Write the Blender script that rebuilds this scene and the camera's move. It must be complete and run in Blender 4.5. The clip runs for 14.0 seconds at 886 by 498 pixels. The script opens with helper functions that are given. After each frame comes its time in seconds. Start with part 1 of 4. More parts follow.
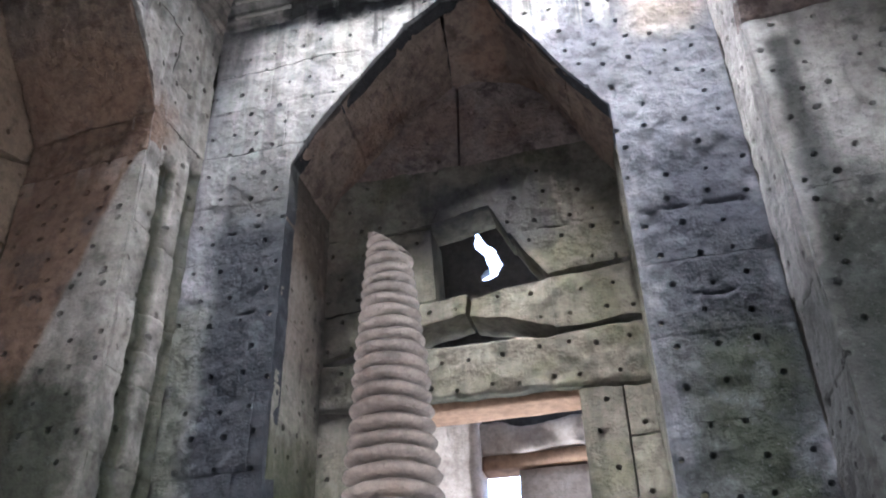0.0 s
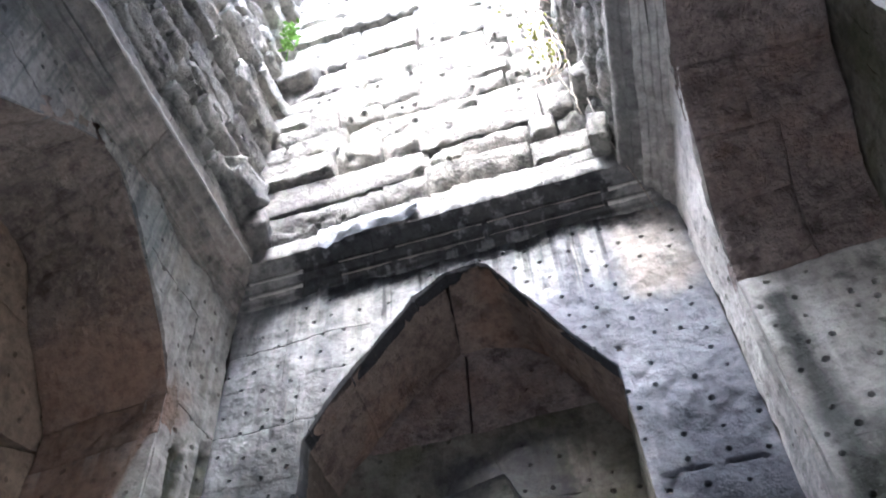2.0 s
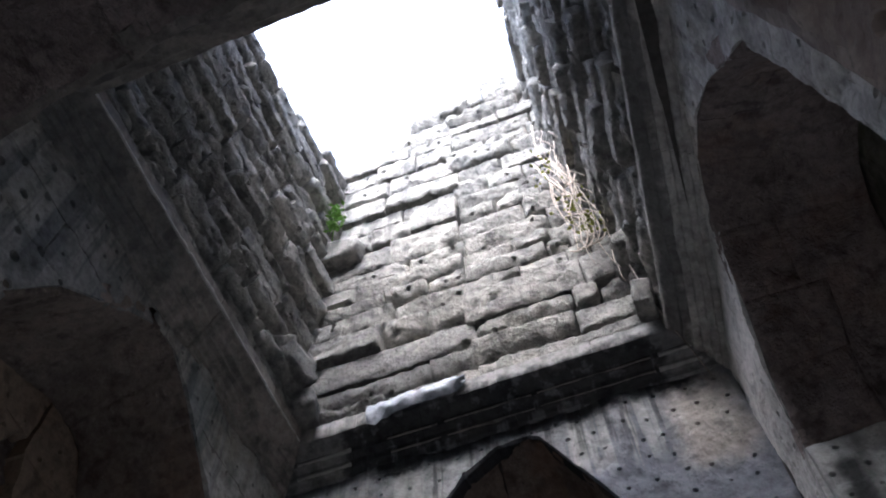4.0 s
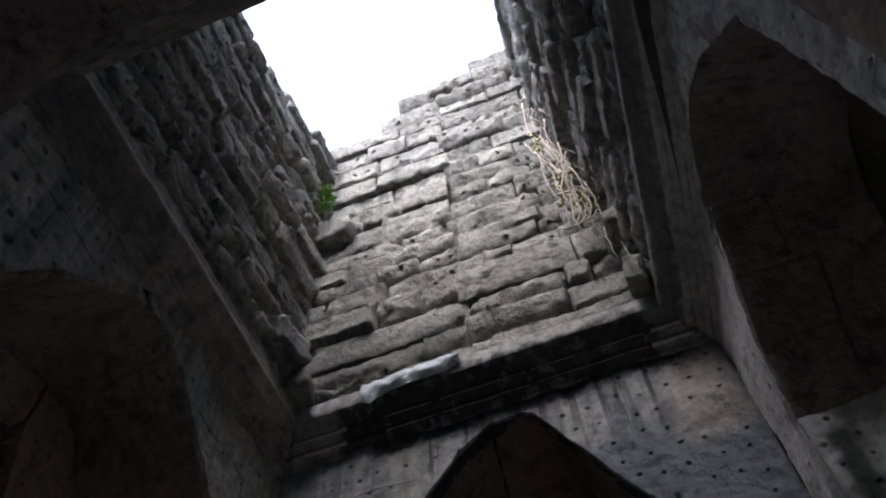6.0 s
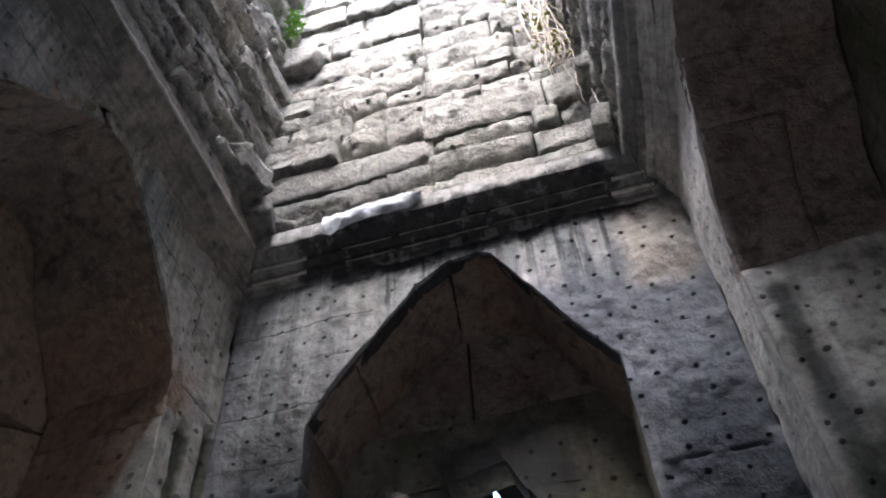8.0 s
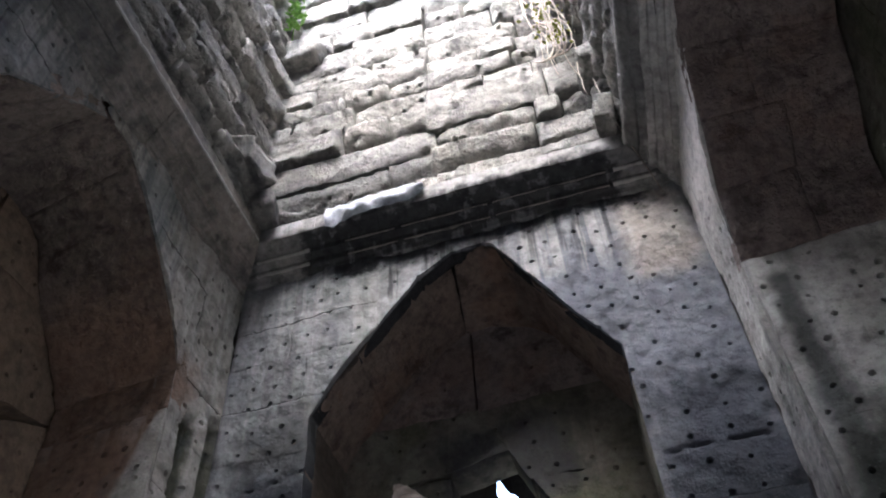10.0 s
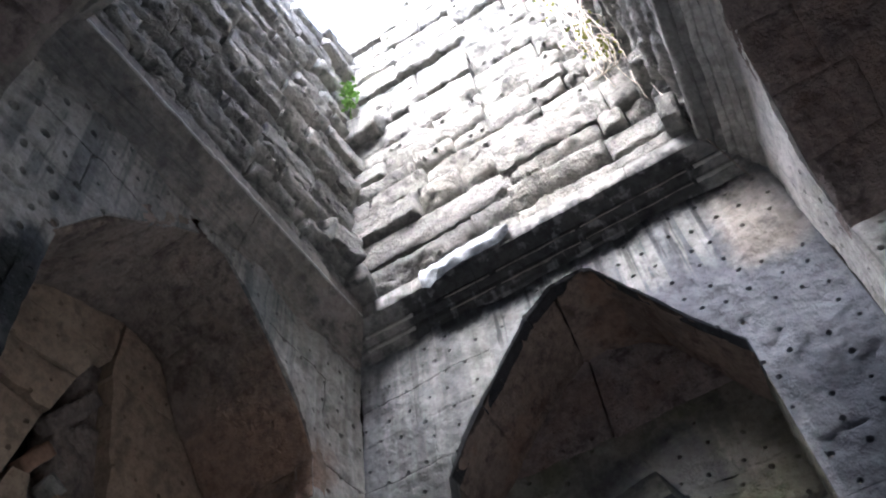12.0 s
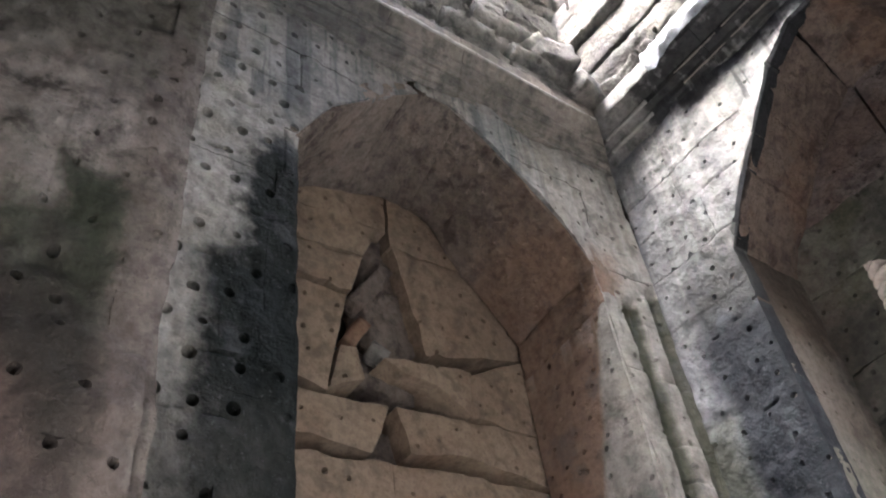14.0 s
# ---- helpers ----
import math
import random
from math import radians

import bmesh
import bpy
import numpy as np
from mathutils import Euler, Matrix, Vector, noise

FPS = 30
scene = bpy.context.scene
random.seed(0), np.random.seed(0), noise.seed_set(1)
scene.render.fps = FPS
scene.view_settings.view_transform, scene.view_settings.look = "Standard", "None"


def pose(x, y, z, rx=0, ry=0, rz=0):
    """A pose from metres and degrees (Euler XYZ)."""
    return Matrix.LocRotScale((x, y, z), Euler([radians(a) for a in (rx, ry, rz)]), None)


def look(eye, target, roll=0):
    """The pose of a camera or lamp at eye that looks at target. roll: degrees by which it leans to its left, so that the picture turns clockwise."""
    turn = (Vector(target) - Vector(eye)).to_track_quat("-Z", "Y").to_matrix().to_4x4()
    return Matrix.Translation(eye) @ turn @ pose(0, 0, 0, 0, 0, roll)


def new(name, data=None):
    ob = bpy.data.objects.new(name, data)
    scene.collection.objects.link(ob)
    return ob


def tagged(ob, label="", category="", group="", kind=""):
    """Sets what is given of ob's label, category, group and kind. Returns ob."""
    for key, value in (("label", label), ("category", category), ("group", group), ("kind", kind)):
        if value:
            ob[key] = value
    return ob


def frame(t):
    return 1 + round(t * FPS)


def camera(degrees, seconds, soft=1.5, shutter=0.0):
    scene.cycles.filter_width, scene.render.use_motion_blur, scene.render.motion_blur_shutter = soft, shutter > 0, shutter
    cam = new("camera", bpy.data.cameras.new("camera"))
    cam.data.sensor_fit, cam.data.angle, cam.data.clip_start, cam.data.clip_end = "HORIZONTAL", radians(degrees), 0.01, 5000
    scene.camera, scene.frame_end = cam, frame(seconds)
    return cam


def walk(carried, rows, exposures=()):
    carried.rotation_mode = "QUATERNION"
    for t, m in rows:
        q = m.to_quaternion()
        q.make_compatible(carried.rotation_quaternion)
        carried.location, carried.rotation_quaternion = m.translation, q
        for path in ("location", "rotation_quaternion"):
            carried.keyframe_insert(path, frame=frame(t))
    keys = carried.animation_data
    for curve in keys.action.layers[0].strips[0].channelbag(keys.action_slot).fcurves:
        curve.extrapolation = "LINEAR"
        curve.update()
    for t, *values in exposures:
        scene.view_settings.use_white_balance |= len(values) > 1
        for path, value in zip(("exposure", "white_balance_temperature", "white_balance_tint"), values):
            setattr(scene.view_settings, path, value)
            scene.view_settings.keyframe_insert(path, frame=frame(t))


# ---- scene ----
cam = camera(55.87, 14.0, soft=2.0)
# seconds, place in metres, turn about x, y, z in degrees
ROWS = [
    (0, -0.020, 0.080, 1.590, 122.14, 1.43, 14.60),
    (0.5, -0.017, 0.075, 1.595, 124.76, 2.30, 15.51),
    (1, -0.013, 0.070, 1.600, 129.26, 2.50, 15.40),
    (1.5, -0.010, 0.065, 1.605, 134.20, 2.49, 15.09),
    (2, -0.022, 0.050, 1.605, 140.17, 3.04, 16.81),
    (2.5, -0.033, 0.035, 1.605, 144.81, 2.68, 16.51),
    (3, -0.045, 0.020, 1.605, 148.86, 0.63, 17.23),
    (3.2, -0.048, 0.019, 1.604, 150.91, 1.01, 18.57),
    (5.3, -0.079, 0.012, 1.590, 152.38, 2.63, 20.42),
    (5.5, -0.082, 0.012, 1.588, 152.17, 3.04, 20.04),
    (6, -0.090, 0.010, 1.585, 150.62, 2.88, 20.25),
    (6.5, -0.082, 0.018, 1.580, 145.46, 2.94, 18.86),
    (7, -0.073, 0.027, 1.575, 140.81, 2.98, 17.43),
    (7.5, -0.065, 0.035, 1.570, 139.59, 3.09, 16.05),
    (7.7, -0.063, 0.034, 1.569, 139.52, 2.94, 16.14),
    (9.8, -0.042, 0.019, 1.563, 139.94, 2.45, 16.71),
    (10, -0.040, 0.017, 1.563, 138.83, 2.75, 16.73),
    (10.5, -0.035, 0.014, 1.561, 137.81, 2.64, 16.80),
    (11, -0.030, 0.010, 1.560, 138.14, 2.90, 17.04),
    (11.5, -0.040, 0.003, 1.555, 140.16, 3.94, 20.15),
    (12, -0.050, -0.005, 1.550, 143.06, 6.07, 30.83),
    (12.5, -0.060, -0.012, 1.545, 143.83, 8.53, 43.17),
    (13, -0.070, -0.020, 1.540, 139.14, 9.00, 50.11),
    (13.5, -0.080, -0.025, 1.545, 133.90, 7.05, 50.48),
    (14, -0.090, -0.030, 1.550, 133.23, 6.41, 55.16),
]
PATH = [(row[0], pose(*row[1:])) for row in ROWS]
EXPOSURES = [(t, e, k, 10) for t, e, k in (
    (0.0, 5.75, 5500), (1.0, 6.10, 5400), (1.5, 6.00, 5400), (2.0, 5.65, 5350), (2.5, 4.85, 5300), (3.2, 4.10, 5350), (5.3, 2.80, 5450), (6.5, 2.55, 5600),
    (7.1, 3.35, 5600), (7.7, 4.15, 5600), (9.8, 4.25, 5550), (11.0, 4.95, 5500), (11.5, 4.90, 5500), (12.0, 4.70, 5450), (12.8, 4.15, 5400), (13.05, 4.25, 5450),
    (13.3, 5.00, 5700), (13.6, 5.60, 5850), (14.0, 5.90, 5900))]
walk(cam, PATH, EXPOSURES)

# ---- light: a bright overcast sky over the broken tower top ----
world = bpy.data.worlds.new("world")
scene.world = world
world.use_nodes = True
wn = world.node_tree
sky = wn.nodes.new("ShaderNodeTexSky")
sky.sky_type, sky.sun_disc = "NISHITA", False
sky.sun_elevation, sky.sun_rotation = radians(57), radians(188)
sky.air_density, sky.dust_density, sky.ozone_density = 0.8, 7.0, 0.4
wn.links.new(sky.outputs[0], wn.nodes["Background"].inputs[0])
wn.nodes["Background"].inputs[1].default_value = 0.15
sun = new("sun", bpy.data.lights.new("sun", "SUN"))
sun.data.energy, sun.data.angle, sun.data.color = 0.23, radians(50), (1.0, 0.98, 0.94)
sun.matrix_world = look((-3.5, -6.8, 22.5), (-0.95, 3.6, 7.5))


def area_lamp(eye, target, width, height, watts):
    lamp = new("daylight", bpy.data.lights.new("daylight", "AREA"))
    lamp.data.shape, lamp.data.size, lamp.data.size_y, lamp.data.energy = "RECTANGLE", width, height, watts
    lamp.data.color = (1.0, 0.98, 0.95)
    lamp.matrix_world = look(eye, target)


# daylight that comes in at floor level through the four doorways
area_lamp((-0.78, -0.75, 1.3), (-0.78, 3.0, 2.6), 1.3, 2.5, 0.42)
area_lamp((-3.75, 2.4, 1.2), (0.0, 2.3, 2.2), 1.0, 2.3, 0.42)
area_lamp((1.9, 2.2, 1.2), (-2.0, 2.3, 2.6), 1.0, 2.3, 1.0)
area_lamp((-0.95, 5.45, 1.6), (-0.95, 2.0, 2.2), 1.0, 2.8, 1.7)
# unseen lamp added in the passage to brighten the second door frame
area_lamp((-2.3, 5.52, 2.2), (-0.6, 5.8, 3.1), 0.3, 2.8, 8)


# ---- noise ----
def lattice(i, j, k):
    n = (i * 374761393 + j * 668265263 + k * 2147483647 + 1013904223).astype(np.int64)
    n = (n ^ (n >> 13)) * 1274126177
    n = n ^ (n >> 16)
    return (n & 0xFFFF) / 65535.0


def value_noise(p):
    b = np.floor(p).astype(np.int64)
    f = p - b
    f = f * f * (3 - 2 * f)
    out = 0
    for dx in (0, 1):
        for dy in (0, 1):
            for dz in (0, 1):
                w = (f[..., 0] if dx else 1 - f[..., 0]) * (f[..., 1] if dy else 1 - f[..., 1]) * (f[..., 2] if dz else 1 - f[..., 2])
                out = out + w * lattice(b[..., 0] + dx, b[..., 1] + dy, b[..., 2] + dz)
    return out * 2 - 1


def fbm(p, octaves=3):
    total, amp = 0, 1.0
    for _ in range(octaves):
        total = total + amp * value_noise(p)
        p, amp = p * 2.03 + 17.3, amp * 0.5
    return total


def smooth(e0, e1, x):
    t = np.clip((x - e0) / (e1 - e0), 0, 1)
    return t * t * (3 - 2 * t)


# ---- materials ----
class Graph:
    def __init__(self, name):
        self.mat = bpy.data.materials.new(name)
        self.mat.use_nodes = True
        self.t = self.mat.node_tree
        self.bsdf = self.t.nodes["Principled BSDF"]
        self.geo = self.t.nodes.new("ShaderNodeNewGeometry")
        self.pos = self.geo.outputs["Position"]

    def put(self, socket, value):
        if isinstance(value, bpy.types.NodeSocket):
            self.t.links.new(value, socket)
        else:
            socket.default_value = value

    def noise(self, scale, detail=4.0, stretch=(1, 1, 1), rough=0.6, offset=0.0):
        m = self.t.nodes.new("ShaderNodeMapping")
        m.inputs["Scale"].default_value = stretch
        m.inputs["Location"].default_value = (offset, offset * 0.7, offset * 1.3)
        self.put(m.inputs["Vector"], self.pos)
        n = self.t.nodes.new("ShaderNodeTexNoise")
        n.inputs["Scale"].default_value, n.inputs["Detail"].default_value, n.inputs["Roughness"].default_value = scale, detail, rough
        self.put(n.inputs["Vector"], m.outputs[0])
        return n.outputs["Fac"]

    def math(self, op, a, b=0.0):
        n = self.t.nodes.new("ShaderNodeMath")
        n.operation = op
        self.put(n.inputs[0], a)
        self.put(n.inputs[1], b)
        return n.outputs[0]

    def step(self, x, e0, e1, lo=0.0, hi=1.0):
        n = self.t.nodes.new("ShaderNodeMapRange")
        n.interpolation_type = "SMOOTHSTEP"
        self.put(n.inputs["Value"], x)
        n.inputs["From Min"].default_value, n.inputs["From Max"].default_value = e0, e1
        n.inputs["To Min"].default_value, n.inputs["To Max"].default_value = lo, hi
        return n.outputs[0]

    def mix(self, fac, a, b, blend="MIX"):
        n = self.t.nodes.new("ShaderNodeMix")
        n.data_type, n.blend_type = "RGBA", blend
        self.put(n.inputs[0], fac)
        for s, v in ((n.inputs[6], a), (n.inputs[7], b)):
            self.put(s, (*v, 1.0) if isinstance(v, tuple) else v)
        return n.outputs[2]

    def axis(self, k, wobble=0.0, scale=2.0):
        n = self.t.nodes.new("ShaderNodeSeparateXYZ")
        self.put(n.inputs[0], self.pos)
        out = n.outputs[k]
        if wobble:
            w = self.math("MULTIPLY", self.math("SUBTRACT", self.noise(scale, 4.0, offset=3.1 + k), 0.5), 2 * wobble)
            out = self.math("ADD", out, w)
        return out

    def box(self, spans, wobble=0.12, soft=0.1, scale=2.5):
        """A patch: one inside the given spans of (axis, low, high), with ragged soft rims."""
        out = None
        for k, lo, hi in spans:
            a = self.math("ADD", self.axis(k, wobble, scale), self.math("MULTIPLY", self.math("SUBTRACT", self.noise(14, 5, offset=7.7), 0.5), wobble * 0.9))
            m = self.math("MULTIPLY", self.step(a, lo - soft, lo + soft), self.step(a, hi - soft, hi + soft, 1.0, 0.0))
            out = m if out is None else self.math("MULTIPLY", out, m)
        return out

    def done(self, color, rough=0.9, bump=None, strength=0.5, distance=0.01):
        self.put(self.bsdf.inputs["Base Color"], (*color, 1.0) if isinstance(color, tuple) else color)
        self.put(self.bsdf.inputs["Roughness"], rough)
        self.bsdf.inputs["Specular IOR Level"].default_value = 0.12
        if bump is not None:
            b = self.t.nodes.new("ShaderNodeBump")
            b.inputs["Strength"].default_value, b.inputs["Distance"].default_value = strength, distance
            self.put(b.inputs["Height"], bump)
            self.put(self.bsdf.inputs["Normal"], b.outputs[0])
        return self.mat


def stone(name, light, mid, dark, streak=0.5, moss=0.0, blotch=0.5, bump=0.6, marks=(), offset=0.0, tint=0.0, vary=0.1, relief_depth=0.012):
    """Weathered sandstone: two tones, dark water streaks, fine grain, lichen and moss."""
    g = Graph(name)
    big, small, fine = g.noise(1.3, 5, offset=offset), g.noise(7, 5, offset=offset + 5), g.noise(70, 4)
    c = g.mix(g.step(big, 0.36, 0.64), mid, light)
    rnd = g.t.nodes.new("ShaderNodeObjectInfo").outputs["Random"]
    c = g.mix(g.math("MULTIPLY", g.step(small, 0.5, 0.68), blotch), c, dark)
    c = g.mix(g.math("MULTIPLY", rnd, vary), c, g.mix(0.5, mid, dark))
    run = g.noise(3.2, 4, (2.2, 2.2, 0.16), offset=offset + 9)
    c = g.mix(g.math("MULTIPLY", g.step(run, 0.5, 0.66), streak), c, dark)
    if tint:
        c = g.mix(g.math("MULTIPLY", g.step(g.noise(2.1, 4, offset=offset + 21), 0.5, 0.66), tint), c, (0.30, 0.165, 0.10))
    if moss:
        c = g.mix(g.math("MULTIPLY", g.step(g.noise(1.9, 6, offset=offset + 31), 0.47, 0.62), moss), c, (0.075, 0.085, 0.035))
    c = g.mix(g.math("MULTIPLY", g.step(g.noise(38, 3, offset=offset + 3), 0.64, 0.7), 0.3), c, light)
    # the list holds weathering, and some light and shade put into the colour
    for mask, color, amount in [s(g) for s in marks]:
        c = g.mix(g.math("MULTIPLY", mask, amount), c, color)
    c = g.mix(0.55, c, g.mix(fine, (0.5, 0.5, 0.5), (0.98, 0.98, 0.98)), "MULTIPLY")
    c = g.mix(0.4, c, g.mix(g.step(g.noise(19, 6), 0.32, 0.62), (0.35, 0.35, 0.36), (1, 1, 1)), "MULTIPLY")
    c = g.mix(g.math("MULTIPLY", g.step(g.noise(4.2, 6, offset=offset + 77), 0.54, 0.66), 0.4), c, dark)
    c = g.mix(g.math("MULTIPLY", g.step(g.noise(48, 3, offset=offset + 61), 0.62, 0.7), 0.5), c, dark)
    h = g.math("ADD", g.math("MULTIPLY", fine, 0.5), g.math("MULTIPLY", g.noise(22, 5), 1.0))
    return g.done(c, 0.92, h, bump, relief_depth)


def patch_of(spans, color, amount, wobble=0.15, soft=0.12, scale=2.5):
    return lambda g: (g.box(spans, wobble, soft, scale), color, amount)


def drips(spans, color, amount, lo=0.52, hi=0.6, seed=0.0):
    """Streaks that run down the wall inside the given spans."""
    def make(g):
        m = g.step(g.noise(5.0, 3, (1.6, 1.6, 0.05), offset=40 + seed), lo, hi)
        return g.math("MULTIPLY", m, g.box(spans, 0.1, 0.12)), color, amount
    return make


def slanting(spans, slope, level, color, amount):
    """A colour patch inside the spans that ends below along a slanting line z - slope * x = level."""
    def make(g):
        line = g.math("SUBTRACT", g.axis(2, 0.12, 3.0), g.math("MULTIPLY", g.axis(0), slope))
        return g.math("MULTIPLY", g.step(line, level - 0.1, level + 0.1), g.box(spans, 0.1, 0.08)), color, amount
    return make


BLUE_BLACK, BLACK, CHALK = (0.021, 0.0245, 0.031), (0.018, 0.02, 0.022), (0.62, 0.61, 0.57)
MOSS, RUST = (0.07, 0.08, 0.04), (0.30, 0.16, 0.09)
M_NORTH = stone("north_stone", (0.39, 0.39, 0.405), (0.26, 0.265, 0.285), (0.10, 0.105, 0.12), 0.4, 0.1, 0.5, 1.0, marks=(
    patch_of([(0, -2.45, -1.7), (2, 0, 5.0)], BLUE_BLACK, 0.93, 0.14, 0.1),
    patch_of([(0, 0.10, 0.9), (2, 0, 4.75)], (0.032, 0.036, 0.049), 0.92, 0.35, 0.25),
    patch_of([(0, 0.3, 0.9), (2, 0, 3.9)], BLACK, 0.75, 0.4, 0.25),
    patch_of([(0, 0.2, 0.7), (2, 2.2, 3.4)], (0.05, 0.058, 0.03), 0.5, 0.3, 0.2),
    patch_of([(0, -2.7, -2.45), (2, 0, 4.0)], MOSS, 0.7, 0.1, 0.1),
    patch_of([(0, -0.5, 0.9), (2, 4.6, 5.95)], (0.13, 0.14, 0.17), 0.75, 0.35, 0.25),
    drips([(0, -2.5, -1.9), (2, 4.7, 6.2)], (0.06, 0.062, 0.065), 0.55, 0.5, 0.6, 5.0),
    patch_of([(0, -2.7, -1.3), (2, 4.6, 6.3)], (0.19, 0.19, 0.18), 0.45, 0.3, 0.2),
    drips([(0, -2.6, -1.3), (2, 4.9, 6.6)], CHALK, 0.2, 0.5, 0.62, 2.0),
    drips([(0, -0.6, 0.8), (2, 5.7, 6.6)], CHALK, 0.4, 0.52, 0.6, 7.0),
    # cream patch in the upper east corner: sunlight there put into the colour
    patch_of([(0, 0.3, 0.75), (2, 5.5, 6.3)], (0.5, 0.44, 0.38), 0.7, 0.15, 0.12),
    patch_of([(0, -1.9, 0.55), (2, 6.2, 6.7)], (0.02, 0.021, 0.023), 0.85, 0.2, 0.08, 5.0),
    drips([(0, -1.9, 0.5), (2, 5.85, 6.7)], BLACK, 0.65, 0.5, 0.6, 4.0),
    patch_of([(1, 4.04, 4.5), (2, 4.98, 6.3)], (0.02, 0.02, 0.02), 0.9, 0.01, 0.01)))
M_WEST = stone("west_stone", (0.54, 0.515, 0.47), (0.41, 0.385, 0.345), (0.09, 0.095, 0.095), 0.25, 0.15, 0.45, 1.0, offset=13, marks=(
    patch_of([(1, 1.0, 1.5), (2, 0, 5.0)], (0.012, 0.015, 0.014), 0.98, 0.3, 0.09, 2.6),
    patch_of([(1, 0.82, 1.5), (2, 0, 4.1)], (0.012, 0.015, 0.014), 0.97, 0.2, 0.09, 2.6),
    patch_of([(1, 0.5, 0.575), (0, -2.66, -2.5), (2, 2.0, 6.2)], (0.5, 0.48, 0.44), 0.6, 0.012, 0.006, 6.0),
    patch_of([(1, 1.0, 2.0), (2, 5.0, 6.8)], (0.12, 0.135, 0.15), 0.45, 0.5, 0.3, 3.0),
    patch_of([(1, 2.6, 3.0), (2, 5.6, 6.3)], (0.13, 0.16, 0.16), 0.6, 0.2, 0.1, 4.0),
    # dark stripes in the two corner grooves: recess shade put into the colour
    patch_of([(1, 3.60, 3.74), (2, 0, 4.85), (0, -2.8, -2.5)], (0.06, 0.065, 0.04), 0.9, 0.03, 0.025),
    patch_of([(1, 3.88, 4.1), (2, 0, 5.0)], (0.06, 0.065, 0.04), 0.85, 0.04, 0.03),
    slanting([(1, 3.2, 3.7), (2, 3.2, 5.3), (0, -3.6, -2.62)], 3.4, 13.9, (0.24, 0.15, 0.10), 0.85),
    patch_of([(0, -4.5, -2.62), (1, 2.6, 4.2), (2, 0, 3.4)], (0.04, 0.046, 0.03), 0.92, 0.25, 0.2),
    patch_of([(0, -2.9, -2.3), (1, 0.2, 1.2), (2, 0, 3.3)], (0.06, 0.06, 0.055), 0.7, 0.35, 0.25),
    drips([(1, 0.8, 3.2), (2, 5.3, 6.7)], (0.08, 0.09, 0.10), 0.55, 0.49, 0.58, 9.0),
    patch_of([(0, -2.75, -2.5), (1, 3.45, 4.05), (2, 0, 3.2)], (0.05, 0.055, 0.035), 0.6, 0.4, 0.3),
    drips([(1, 2.7, 4.1), (2, 4.6, 6.6)], CHALK, 0.25, 0.46, 0.6, 3.0)))
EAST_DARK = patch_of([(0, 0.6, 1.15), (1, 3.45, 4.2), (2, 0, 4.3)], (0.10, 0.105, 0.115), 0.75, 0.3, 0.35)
M_EAST = stone("east_stone", (0.60, 0.585, 0.55), (0.47, 0.455, 0.43), (0.10, 0.105, 0.10), 0.35, 0.15, 0.5, 1.0, offset=27, marks=(
    EAST_DARK,
    # paler wall head under the cornice: light falling there put into the colour
    patch_of([(0, 0.6, 1.2), (1, 2.0, 4.1), (2, 5.3, 6.5)], (0.70, 0.67, 0.62), 0.7, 0.3, 0.25),
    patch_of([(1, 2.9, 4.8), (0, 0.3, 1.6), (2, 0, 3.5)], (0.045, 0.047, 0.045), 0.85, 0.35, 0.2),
    # dark band down the jamb: the shadow beside the arris put into the colour
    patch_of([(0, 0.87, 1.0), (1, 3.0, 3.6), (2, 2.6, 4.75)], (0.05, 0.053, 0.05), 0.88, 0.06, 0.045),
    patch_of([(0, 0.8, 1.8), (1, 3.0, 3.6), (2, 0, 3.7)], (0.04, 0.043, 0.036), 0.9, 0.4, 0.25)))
M_SOUTH = stone("south_stone", (0.37, 0.33, 0.30), (0.25, 0.22, 0.195), (0.075, 0.066, 0.06), 0.45, 0.2, 0.85, 1.0, offset=41, marks=(
    patch_of([(1, -0.6, 0.5), (2, 4.2, 6.5)], (0.12, 0.12, 0.10), 0.55, 0.4, 0.25, 2.0),
    patch_of([(1, 0.18, 0.40), (2, 2.6, 3.7)], (0.045, 0.055, 0.035), 0.9, 0.16, 0.07, 3.0),
    patch_of([(1, -0.6, 0.22), (2, 2.9, 3.45)], (0.05, 0.06, 0.04), 0.85, 0.2, 0.1, 3.0),
    patch_of([(1, -0.6, 0.5), (2, 1.0, 3.2)], (0.05, 0.043, 0.038), 0.9, 0.35, 0.2, 2.0),
    patch_of([(1, -0.6, 0.2), (2, 2.5, 2.85)], (0.22, 0.16, 0.14), 0.6, 0.2, 0.1, 3.0),
    patch_of([(1, 0.38, 0.52), (2, 2.0, 4.6)], (0.20, 0.165, 0.145), 0.6, 0.1, 0.08)))
M_VAULT = stone("vault_stone", (0.30, 0.25, 0.23), (0.215, 0.175, 0.16), (0.07, 0.06, 0.055), 0.1, 0.0, 0.7, 1.0, offset=55, tint=0.22, relief_depth=0.03)
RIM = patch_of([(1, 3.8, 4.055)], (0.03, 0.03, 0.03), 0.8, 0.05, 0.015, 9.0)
M_VAULT_N = stone("north_vault_stone", (0.29, 0.225, 0.185), (0.20, 0.15, 0.122), (0.08, 0.062, 0.054), 0.1, 0.0, 0.7, 1.0, offset=57, tint=0.35, relief_depth=0.03, marks=(RIM,))
M_VAULT_W = stone("west_vault_stone", (0.31, 0.26, 0.22), (0.225, 0.185, 0.155), (0.08, 0.066, 0.06), 0.1, 0.0, 0.7, 1.0, offset=59, tint=0.1, relief_depth=0.03, marks=(
    patch_of([(1, 2.85, 3.6), (2, 4.3, 5.6)], (0.30, 0.18, 0.115), 0.55, 0.6, 0.35),))
